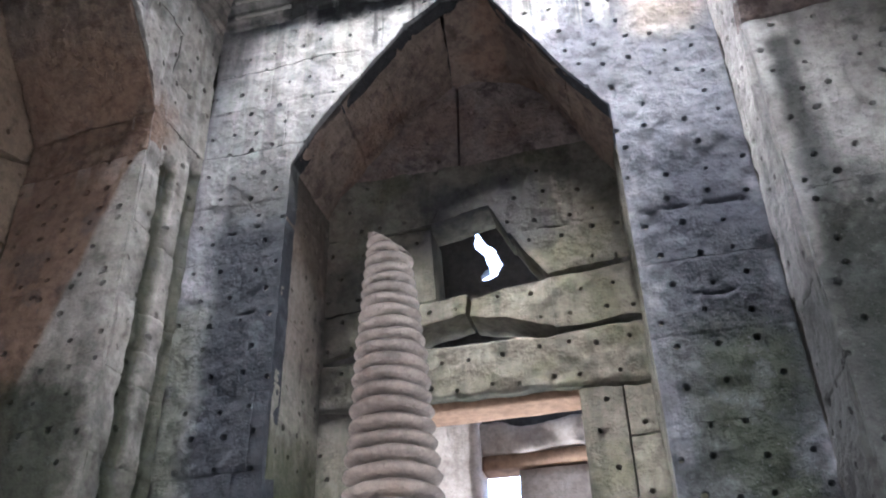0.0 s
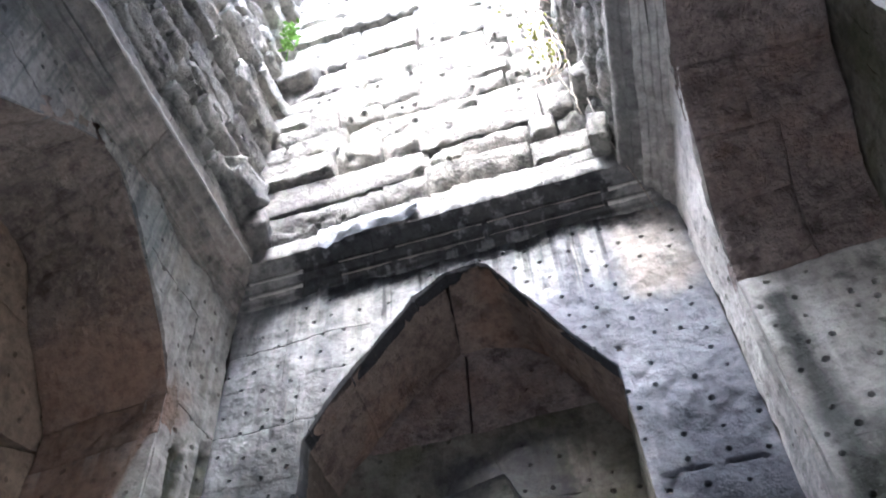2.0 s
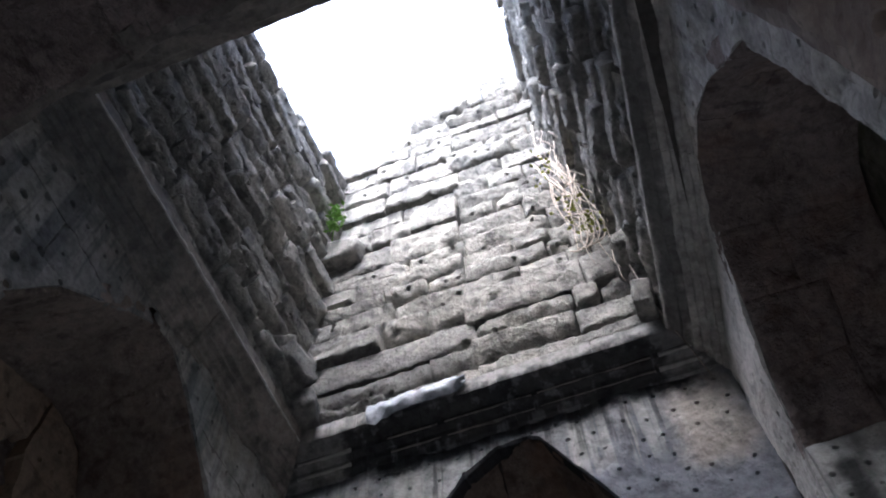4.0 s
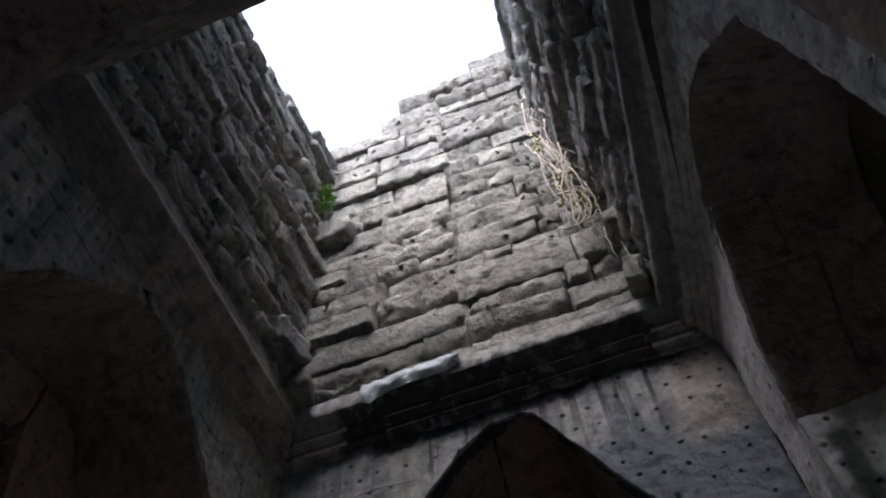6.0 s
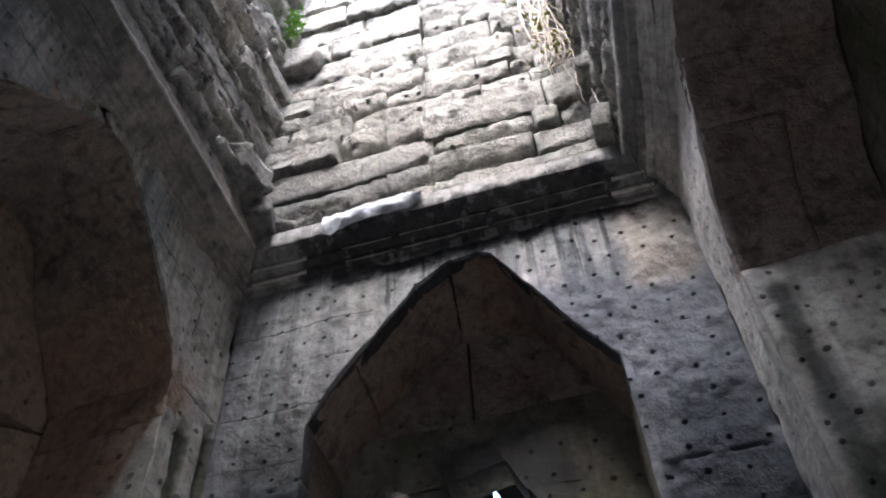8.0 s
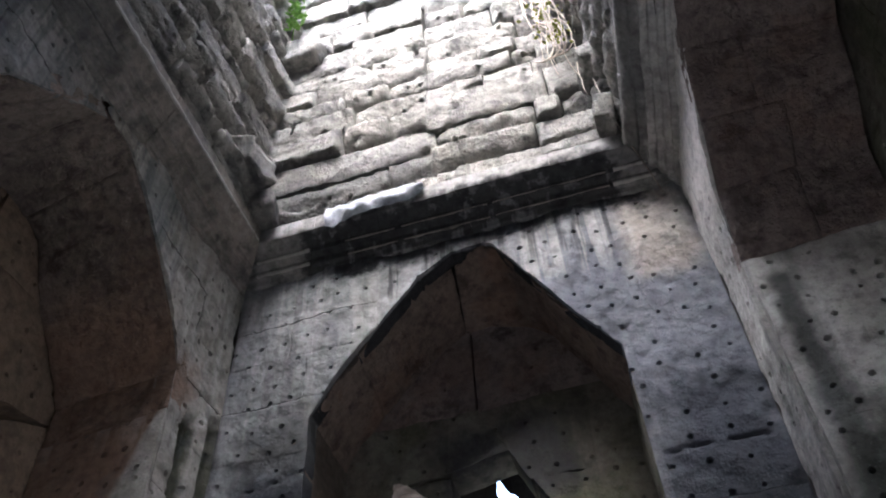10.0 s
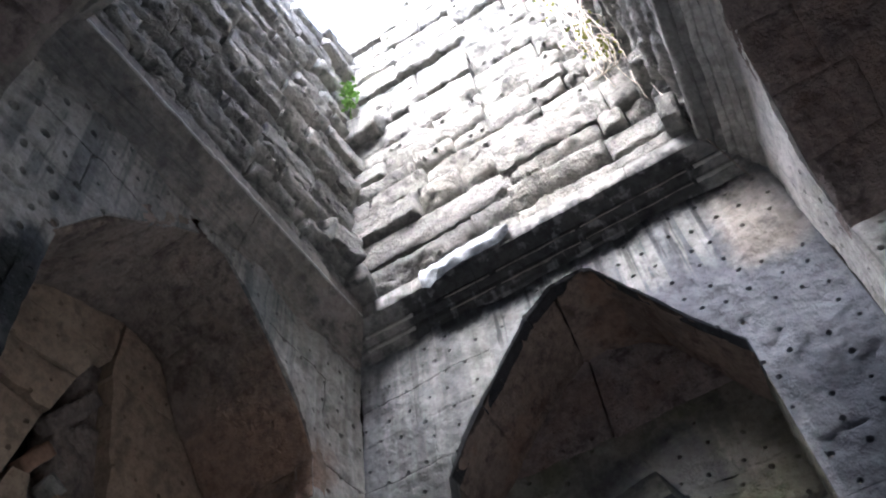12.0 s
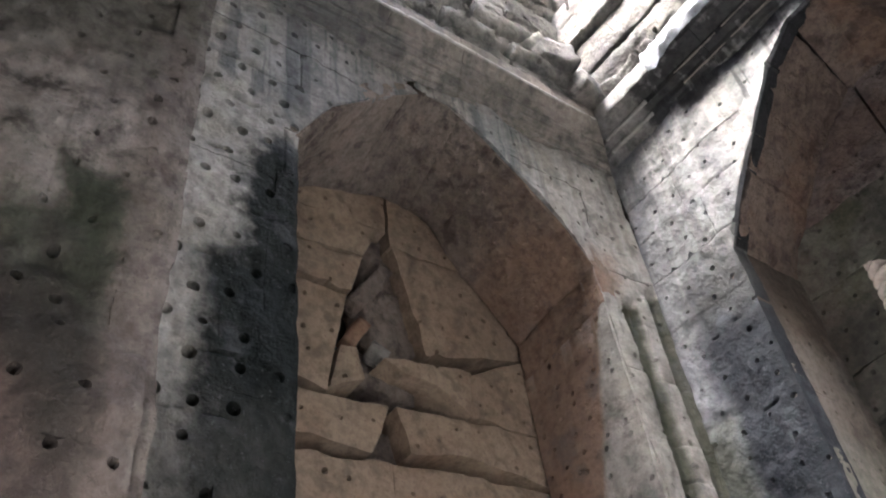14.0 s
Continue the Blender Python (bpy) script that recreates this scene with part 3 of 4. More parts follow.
niche("vault_south", "brown stone vault over the entrance passage", outline(S_L, S_R), outline(S_L, S_R), lambda u, v, d: np.stack(np.broadcast_arrays(-u, YS - 0.035 - d, v), -1), 0.9, M_SOUTH, M_VAULT, 4.9, 14, jamb_rough=0.024)


def rough_box(name, lo, hi, mat, parent=None, amp=0.008, cell=0.06, label="", tilt=(0, 0, 0)):
    """A hewn block: a box cut into small cells, with rounded uneven edges."""
    lo, hi = np.array(lo, float), np.array(hi, float)
    size, mid = hi - lo, (lo + hi) / 2
    n = [max(2, min(40, int(s / cell))) for s in size]
    verts, faces, index = [], [], {}

    def vid(i, j, k):
        if (i, j, k) not in index:
            q = np.array([i / n[0], j / n[1], k / n[2]]) * 2 - 1
            near = np.sort(np.abs(q))[::-1]
            q = q * (1 - 0.012 * max(0, near[1] - 0.9) / 0.1)
            index[i, j, k] = len(verts)
            verts.append(mid + q * size / 2)
        return index[i, j, k]

    for ax in range(3):
        a, b = (ax + 1) % 3, (ax + 2) % 3
        for end in (0, n[ax]):
            for i in range(n[a]):
                for j in range(n[b]):
                    quad = []
                    for di, dj in ((0, 0), (1, 0), (1, 1), (0, 1)):
                        key = [0, 0, 0]
                        key[ax], key[a], key[b] = end, i + di, j + dj
                        quad.append(vid(*key))
                    faces.append(quad if end else quad[::-1])
    v = np.array(verts)
    off = np.stack([fbm(v * 5 + 3.3 * k, 3) for k in range(3)], -1)
    v = v + amp * off
    if any(tilt):
        m = np.array(Euler([radians(t) for t in tilt]).to_matrix())
        v = (v - mid) @ m.T + mid
    return mesh_object(name, v, faces, mat, parent, label)


def quad_stone(parent, amap, N, quad, mat, rng, step=0.03, depth=0.3, out=0.0, edge=0.006, rough=0.013, holes=True, sag=0.0):
    """A facing stone with four given corners (u, v), anticlockwise from its lower left one."""
    (a, b), (c, d_), (e, f_), (g, h) = quad
    wu, wv = max(c - a, e - g), max(h - b, f_ - d_)
    nc, nr = max(4, int(wu / step)), max(4, int(wv / step))
    S, T = np.meshgrid(np.linspace(0, 1, nc), np.linspace(0, 1, nr))
    u = (a * (1 - S) + c * S) * (1 - T) + (g * (1 - S) + e * S) * T
    v = (b * (1 - S) + d_ * S) * (1 - T) + (h * (1 - S) + f_ * S) * T
    wig = 0.02 * fbm(np.stack([u * 4, v * 4, u * 0 + wu * 9], -1), 3)
    rim = 1 - np.minimum(1, 4 * np.minimum(np.minimum(S, 1 - S), np.minimum(T, 1 - T)))
    v = v + wig * rim + sag * np.sin(math.pi * S) * (1 - T)
    d = relief(amap(u, v, 0 * u), rough) - edge * chamfer(S, T, wu, wv, 0.025) + out
    if holes:
        d = drill(u, v, peg_holes(rng, min(a, g) + 0.08, max(c, e) - 0.05, min(b, d_) + 0.08, max(f_, h) - 0.04, 0.2, 0.19), d, 0.12, step)
    P = amap(u, v, 0 * u)
    return block("stone", P + d[..., None] * N, np.array(N), mat, parent, depth)


# ---- back of the north opening: broken wall with a hole to the sky and a doorway ----
rng = random.Random(21)
back_n = structure("wall_niche_north", "grey-green stone wall with a broken hole to daylight and a doorway", "wall")
YB = YN + 0.76
bn = lambda u, v, d: np.stack(np.broadcast_arrays(u, YB + d, v), -1)
FRONT_N = (0.0, -1.0, 0.0)
DOOR_L, DOOR_R, LINTEL = -1.52, -0.36, 3.50
rows_n = [
    [(-2.04, 0.0, DOOR_L, 1.2), (DOOR_R, 0.0, 0.12, 1.2)], [(-2.04, 1.21, DOOR_L, 2.1), (DOOR_R, 1.21, 0.12, 2.05)],
    [(-2.04, 2.11, DOOR_L, 2.8), (DOOR_R, 2.06, 0.12, 2.75)], [(-2.04, 2.81, DOOR_L, 3.49), (DOOR_R, 2.76, -0.11, 3.49), (-0.1, 2.76, 0.12, 3.16), (-0.1, 3.17, 0.12, 3.49)]]
for row in rows_n:
    for a, b, c, d in row:
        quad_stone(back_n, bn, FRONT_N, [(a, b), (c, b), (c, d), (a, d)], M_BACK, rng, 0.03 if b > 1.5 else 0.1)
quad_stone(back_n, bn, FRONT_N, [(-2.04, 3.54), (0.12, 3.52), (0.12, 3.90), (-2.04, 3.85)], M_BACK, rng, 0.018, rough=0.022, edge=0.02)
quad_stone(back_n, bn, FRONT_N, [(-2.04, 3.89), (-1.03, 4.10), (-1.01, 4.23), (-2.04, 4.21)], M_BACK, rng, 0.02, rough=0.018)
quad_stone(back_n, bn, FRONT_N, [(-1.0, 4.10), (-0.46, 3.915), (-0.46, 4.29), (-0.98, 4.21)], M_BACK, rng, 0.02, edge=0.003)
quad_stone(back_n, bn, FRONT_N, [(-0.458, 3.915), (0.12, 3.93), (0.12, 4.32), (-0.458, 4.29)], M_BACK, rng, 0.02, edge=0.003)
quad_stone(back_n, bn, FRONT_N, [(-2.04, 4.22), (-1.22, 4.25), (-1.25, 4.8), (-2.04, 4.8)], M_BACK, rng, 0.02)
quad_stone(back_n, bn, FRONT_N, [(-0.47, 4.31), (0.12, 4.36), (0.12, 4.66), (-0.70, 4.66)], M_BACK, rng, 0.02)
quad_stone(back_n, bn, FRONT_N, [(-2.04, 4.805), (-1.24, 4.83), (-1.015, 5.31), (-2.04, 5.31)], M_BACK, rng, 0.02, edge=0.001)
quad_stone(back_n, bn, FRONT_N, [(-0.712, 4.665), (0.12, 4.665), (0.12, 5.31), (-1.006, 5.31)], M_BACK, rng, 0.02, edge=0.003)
quad_stone(back_n, bn, FRONT_N, [(-1.24, 4.83), (-0.835, 4.93), (-1.018, 5.31), (-1.022, 5.31)], M_BACK, rng, 0.02, holes=False, edge=0.001)
quad_stone(back_n, bn, FRONT_N, [(-2.04, 5.31), (-1.035, 5.31), (-1.02, 6.18), (-2.04, 6.18)], M_VAULT, rng, 0.02)
quad_stone(back_n, bn, FRONT_N, [(-1.02, 5.31), (0.12, 5.31), (0.12, 6.18), (-1.0, 6.18)], M_VAULT, rng, 0.02)

# the outer skin behind it, pierced by a ragged crescent
outer = structure("wall_outer_north", "dark outer masonry with a ragged hole to the sky", "wall")
hole = [(-1.06, 5.18), (-0.99, 5.03), (-0.91, 4.95), (-0.87, 4.82), (-0.91, 4.73), (-1.02, 4.70), (-1.04, 4.745), (-0.965, 4.81), (-0.99, 4.90), (-1.07, 5.02)]
rim = [(-2.6, 6.6), (-0.2, 6.6), (0.6, 6.6), (0.6, 4.8), (0.6, 3.95), (-1.0, 3.95), (-2.6, 3.95), (-2.6, 4.3), (-2.6, 4.8), (-2.6, 5.4)]
K, M = 50, len(hole)
turn = np.linspace(0, M, K, endpoint=False)
hole = [(np.interp(a, range(M + 1), [p[0] for p in hole + hole[:1]]) + 0.007 * math.sin(9.1 * a) * math.cos(4.3 * a), np.interp(a, range(M + 1), [p[1] for p in hole + hole[:1]]) + 0.006 * math.sin(7.7 * a + 1)) for a in turn]
rim = [(np.interp(a, range(M + 1), [p[0] for p in rim + rim[:1]]), np.interp(a, range(M + 1), [p[1] for p in rim + rim[:1]])) for a in turn]
verts = [(x * 1.0, YB + 0.66, z) for x, z in hole] + [(x, YB + 0.66, z) for x, z in rim] + [(-0.97 + 1.6 * (x + 0.97) - 0.05, YB + 0.95, 4.92 + 1.5 * (z - 4.92) + 0.17) for x, z in hole] + [(x, YB + 0.95, z) for x, z in rim]
faces = [[i, (i + 1) % K, K + (i + 1) % K, K + i] for i in range(K)] + [[2 * K + i, 3 * K + i, 3 * K + (i + 1) % K, 2 * K + (i + 1) % K] for i in range(K)]
faces += [[i, 2 * K + i, 2 * K + (i + 1) % K, (i + 1) % K] for i in range(K)]
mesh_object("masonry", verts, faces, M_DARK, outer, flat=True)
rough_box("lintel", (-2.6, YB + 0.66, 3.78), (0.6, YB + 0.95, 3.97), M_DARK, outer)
# dark side slabs added to keep sky light out of joints and passage
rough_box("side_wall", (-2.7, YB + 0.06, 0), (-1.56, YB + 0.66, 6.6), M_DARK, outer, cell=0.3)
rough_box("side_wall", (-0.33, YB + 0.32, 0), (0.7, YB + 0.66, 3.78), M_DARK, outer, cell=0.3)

# the doorway behind: ruddy soffit, second frame, bright gap
passage = structure("door_1", "ruined double doorway with worn stone lintels", "doorway")
rough_box("soffit_beam", (-1.6, YB + 0.08, 3.49), (-0.30, YB + 0.34, 3.60), M_BEAM, passage, 0.006, 0.04, "ruddy stone soffit beam")
YD = YB + 1.15
rough_box("lintel", (-1.21, YD - 0.06, 3.52), (-0.2, YD + 0.2, 3.74), M_PALE, passage, 0.03, 0.03, "rough grey broken lintel")
rough_box("soffit_beam", (-1.2, YD - 0.05, 3.42), (-0.2, YD + 0.2, 3.515), M_BEAM, passage, 0.006, 0.04, "ruddy stone soffit beam")
# dark slab added behind the lintel to hide the sky above it
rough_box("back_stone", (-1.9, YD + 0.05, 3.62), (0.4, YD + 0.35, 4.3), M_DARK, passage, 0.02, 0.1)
rough_box("jamb", (-1.75, YD - 0.15, 0), (-1.19, YD + 0.2, 3.9), M_PALE, passage, 0.008, 0.08)
rough_box("jamb", (-0.93, YD - 0.03, 0), (-0.3, YD + 0.3, 3.415), M_PALE, passage, 0.008, 0.08)
rough_box("jamb", (-0.3, YD + 0.22, 0), (0.3, YD + 0.5, 3.9), M_PALE, passage, 0.008, 0.08)

# ---- back of the west opening: tan blocks that have slipped apart ----
rng = random.Random(22)
back_w = structure("wall_niche_west", "tan sandstone blocks slipped apart, filling the west opening", "wall")
XB = XW - 0.83
bw = lambda u, v, d: np.stack(np.broadcast_arrays(XB - d, u, v), -1)
FRONT_W = (1.0, 0.0, 0.0)
west_rows = [
    [[(1.2, 0), (1.9, 0), (1.9, 1.4), (1.2, 1.4)], [(2.9, 0), (3.55, 0), (3.55, 1.4), (2.9, 1.4)]],
    [[(1.2, 1.4), (1.9, 1.4), (1.9, 2.5), (1.2, 2.5)], [(2.9, 1.4), (3.55, 1.4), (3.55, 2.5), (2.9, 2.5)]],
    [[(1.2, 2.5), (2.5, 2.5), (2.5, 3.2), (1.2, 3.2)], [(2.5, 2.5), (3.55, 2.5), (3.55, 3.2), (2.5, 3.2)]],
    [[(1.2, 3.2), (2.3, 3.2), (2.3, 3.81), (1.2, 3.75)], [(2.3, 3.2), (3.55, 3.2), (3.55, 3.89), (2.3, 3.82)]],
    [[(1.2, 3.765), (2.17, 3.85), (2.31, 4.18), (1.2, 4.13)], [(2.42, 3.91), (3.55, 3.895), (3.55, 4.27), (2.36, 4.19)]]]
west_rows += [
    [[(1.2, 4.135), (1.9, 4.18), (2.04, 4.9), (1.2, 4.9)], [(1.92, 4.21), (2.15, 4.33), (2.1, 4.52), (2.0, 4.52)]],
    [[(2.37, 4.42), (2.87, 4.25), (2.92, 4.59), (2.26, 4.5)], [(2.89, 4.27), (3.55, 4.275), (3.55, 4.9), (2.94, 4.6)]],
    [[(1.2, 4.905), (2.08, 4.99), (2.19, 5.31), (1.2, 5.21)], [(2.62, 4.64), (3.55, 4.91), (3.55, 5.5), (2.43, 5.5)]],
    [[(1.2, 5.215), (2.19, 5.32), (2.3, 5.6), (1.2, 5.6)], [(1.2, 5.6), (2.38, 5.6), (2.4, 6.1), (1.2, 6.1)], [(2.41, 5.5), (3.55, 5.5), (3.55, 6.1), (2.41, 6.1)]]]
SAGGING = ((1.2, 3.765), (2.42, 3.91), (2.37, 4.42), (1.2, 4.135), (2.3, 3.2))
for row in west_rows:
    for q in row:
        quad_stone(back_w, bw, FRONT_W, q, M_TAN, rng, 0.03 if q[0][1] > 2.4 else 0.12, out=rng.uniform(-0.006, 0.006) + (0.05 if q[0] == (2.37, 4.42) else 0), rough=0.012, edge=0.008, sag=0.07 if q[0] in SAGGING else 0.0)
# fallen pieces lodged in the break
rough_box("rubble_stone", (XB - 0.16, 2.20, 4.86), (XB - 0.02, 2.31, 5.36), M_VAULT_W, back_w, 0.012, 0.03, tilt=(-34, 0, 6))
rough_box("rubble_stone", (XB - 0.30, 2.20, 4.62), (XB - 0.10, 2.62, 5.1), M_VAULT_W, back_w, 0.04, 0.035, tilt=(20, 0, 8))
rough_box("rubble_stone", (XB - 0.30, 2.15, 4.36), (XB - 0.12, 2.6, 4.6), M_VAULT_W, back_w, 0.03, 0.035, tilt=(-8, 0, 0))
# an orange and a pale chip: light leaking through the gap, put into colour
rough_box("rubble_stone", (XB - 0.12, 2.07, 4.55), (XB - 0.01, 2.16, 4.78), M_BEAM, back_w, 0.012, 0.025, tilt=(-30, 0, 0))
rough_box("rubble_stone", (XB - 0.10, 2.20, 4.52), (XB + 0.01, 2.34, 4.6), M_TOWER, back_w, 0.02, 0.025, tilt=(-25, 0, 0))
rough_box("rubble_stone", (XB - 0.34, 2.1, 3.8), (XB - 0.16, 2.5, 4.1), M_VAULT_W, back_w, 0.02, 0.06)
rough_box("rubble_stone", (XB - 0.34, 2.25, 5.1), (XB - 0.14, 2.5, 5.7), M_VAULT_W, back_w, 0.02, 0.06)
# slabs added behind the slipped blocks to keep outside light out
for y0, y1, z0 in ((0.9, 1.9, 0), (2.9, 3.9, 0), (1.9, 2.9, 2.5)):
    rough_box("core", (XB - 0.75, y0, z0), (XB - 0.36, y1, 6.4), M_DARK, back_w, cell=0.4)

# ---- backs of the east and south openings ----
rng = random.Random(23)
back_e = structure("wall_niche_east", "dark weathered stone wall closing the east opening", "wall")
be = lambda u, v, d: np.stack(np.broadcast_arrays(XE + 0.83 + d, -u, v), -1)
z = 0.0
while z < 6.05:
    h, u = rng.uniform(0.42, 0.55), -3.45
    while u < -0.95:
        w = min(rng.uniform(0.6, 1.1), -0.9 - u)
        if z < 2.3 and u + w > -2.75 and u < -1.7:
            u += w
            continue
        quad_stone(back_e, be, (-1.0, 0.0, 0.0), [(u, z), (u + w - 0.003, z), (u + w - 0.003, z + h - 0.003), (u, z + h - 0.003)], M_BACK, rng, 0.03 if z > 2 else 0.12, edge=0.003)
        u += w
    z += h


def skew_east(thing, k):
    """The east side is not square to the rest: it runs outwards towards the south."""
    for ob in thing.children:
        n = len(ob.data.vertices)
        co = np.empty(n * 3, np.float32)
        ob.data.vertices.foreach_get("co", co)
        co = co.reshape(-1, 3)
        co[:, 0] += k * (YN - co[:, 1])
        ob.data.vertices.foreach_set("co", co.ravel())
        ob.data.update()


# slabs added behind the east niche, unseen, against light leaks
for y0, y1, z0 in ((0.6, 1.7, 0), (2.7, 3.9, 0), (1.7, 2.7, 2.5)):
    rough_box("core", (XE + 1.1, y0, z0), (XE + 1.5, y1, 6.4), M_DARK, back_e, cell=0.4)
for thing in (wall_e, vault_e, back_e):
    skew_east(thing, 0.055)
back_s = structure("wall_niche_south", "dark stone door wall behind the entrance passage", "wall")
rough_box("pier", (-2.3, YS - 1.35, 0), (-1.45, YS - 0.95, 6.4), M_SOUTH, back_s, cell=0.2)
rough_box("pier", (-0.1, YS - 1.35, 0), (0.7, YS - 0.95, 6.4), M_SOUTH, back_s, cell=0.2)
rough_box("lintel", (-1.45, YS - 1.35, 2.6), (-0.1, YS - 0.95, 6.4), M_SOUTH, back_s, cell=0.2)

# ---- cornice: three bands that step out under the tower ----
cornice = structure("trim_cornice", "black-stained stepped sandstone cornice under the tower", "cornice")
LX0, LX1, LY0, LY1 = -2.43, 0.47, 0.79, 3.77
# how far each point of the moulding stands back from the tower face (1: at the wall), and its height
MOULD = [(1.0, 6.24), (0.88, 6.25), (0.88, 6.29), (0.74, 6.30), (0.74, 6.34), (0.58, 6.35), (0.58, 6.39), (0.40, 6.40), (0.40, 6.44), (0.20, 6.46), (0.20, 6.50), (0.02, 6.55), (-0.05, 6.57), (-0.05, 6.62), (0.0, 6.65), (0.0, 6.74)]
STEPS = [(1.0, 6.32), (0.90, 6.325), (0.89, 6.37), (0.79, 6.385), (0.78, 6.45), (0.54, 6.475), (0.53, 6.53), (0.08, 6.585), (0.0, 6.59), (-0.02, 6.65), (0.0, 6.74)]


def cornice_side(place, N, lo, hi, profile, mat, seed):
    """A moulding along one side; place(s, t, z) gives the spot at share s of the side, t back from the tower face."""
    rng = random.Random(seed)
    cut = [0.0]
    while cut[-1] < 0.75:
        cut.append(cut[-1] + rng.uniform(0.16, 0.3))
    cut.append(1.0)
    prof = np.array(profile)
    k = np.linspace(0, len(prof) - 1, 3 * len(prof))
    tt, zz = np.interp(k, range(len(prof)), prof[:, 0]), np.interp(k, range(len(prof)), prof[:, 1])
    for a, b in zip(cut[:-1], cut[1:]):
        n = max(6, int((b - a) * (hi - lo) / 0.025))
        S, T = np.meshgrid(np.linspace(a, b - 0.0015, n), tt)
        Z = np.repeat(zz[:, None], n, 1)
        P = place(S, T, Z)
        wear = 0.006 * fbm(P * 6, 3) + 0.004 * fbm(P * 21, 2) + rng.uniform(-0.004, 0.004)
        wear = wear - 0.02 * np.clip(fbm(P * 3.1 + 8, 3) - 0.45, 0, 1)
        block("cornice_stone", P + wear[..., None] * np.array(N), np.array(N), mat, cornice, 0.5)


def between(a, b, t):
    return a + (b - a) * t


def west_place(S, T, Z):
    return np.stack([between(LX0, XW, T), between(between(LY0, YS, T), between(LY1, YN, T), S), Z], -1)


def east_place(S, T, Z):
    y = between(between(LY1, YN, T), between(LY0, YS, T), S)
    return np.stack([between(LX1, XE, T) + 0.08 * (YN - y) * (1 - T) + 0.055 * (YN - y) * T, y, Z], -1)


def north_place(S, T, Z):
    return np.stack([between(between(LX0, XW, T), between(LX1, XE, T), S), between(LY1, YN, T), Z], -1)


def south_place(S, T, Z):
    return np.stack([between(between(LX1 + 0.25, XE + 0.2, T), between(LX0, XW, T), S), between(LY0, YS, T), Z], -1)


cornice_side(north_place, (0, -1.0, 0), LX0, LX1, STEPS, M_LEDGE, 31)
rng = random.Random(35)
for t, z in ((0.775, 6.40), (0.525, 6.49)):
    # remains of two worn lips on the steps; their lit edges painted pale
    for x0, x1 in ((-2.5, -2.06), (-1.75, -1.35), (-1.3, -0.62), (-0.58, 0.28), (0.33, 0.64)):
        n = int((x1 - x0) / 0.02)
        xs = np.linspace(x0, x1, n) + rng.uniform(-0.02, 0.02)
        thick = (0.015 if x1 < -2 or x0 > 0.3 else 0.0065) * (0.75 + 0.5 * np.abs(fbm(np.stack([xs * 9, xs * 0 + z, xs * 0], -1), 3)))
        A = np.linspace(0, math.pi, 7)[:, None]
        yy = between(LY1, YN, t) - thick * np.sin(A) * 1.3
        zz = z + 0.004 * fbm(np.stack([xs * 5, xs * 0, xs * 0 + 4], -1), 2) - thick * np.cos(A)
        block("cornice_lip", np.stack([np.repeat(xs[None], 7, 0), yy, zz], -1), np.array((0, -1.0, 0)), M_LIP if x1 < -2 or x0 > 0.3 else M_LEDGE_W, cornice, 0.05)
for place, side, a0 in ((west_place, (1.0, 0, 0), 0.0), (east_place, (-1.0, 0, 0), 9.0)):
    # the worn pale arris at the foot of the tower, in lengths
    for k in range(5):
        S = np.linspace(k / 5, (k + 1) / 5 - 0.004, 30)
        wob = fbm(np.stack([S * 22 + a0, S * 0, S * 0], -1), 3)
        A = np.linspace(0, math.pi, 7)[:, None]
        P = place(np.repeat(S[None], 7, 0), np.full((7, 30), -0.04), np.repeat((6.60 + 0.008 * wob)[None], 7, 0))
        thick = 0.020 * (0.8 + 0.4 * np.abs(wob))
        P[..., 2] -= thick * np.cos(A)
        P[..., 0] += side[0] * (0.6 * thick * np.sin(A) + 0.004 * wob)
        block("cornice_lip", P, np.array(side), M_LIP, cornice, 0.08)
cornice_side(west_place, (1.0, 0, 0), LY0, LY1, MOULD, M_LEDGE_W, 32)
cornice_side(east_place, (-1.0, 0, 0), LY0, LY1, MOULD, M_LEDGE_E, 33)
cornice_side(south_place, (0, 1.0, 0), LX0, LX1, MOULD, M_LEDGE_W, 34)


# ---- the tower shaft of rough, uneven blocks ----
def random_courses(rng, u0, u1, z0):
    out, z = [], z0
    while z < 13.2:
        h = rng.choice((0.15, 0.18, 0.21, 0.24, 0.27))
        edges = [u0 - rng.uniform(0, 0.25)]
        while edges[-1] < u1 - 0.25:
            edges.append(min(edges[-1] + rng.uniform(0.32, 0.85), u1 + 0.05))
        edges[-1] = max(edges[-1], u1 + 0.05)
        out.append((z, z + h, edges))
        z += h
    return out


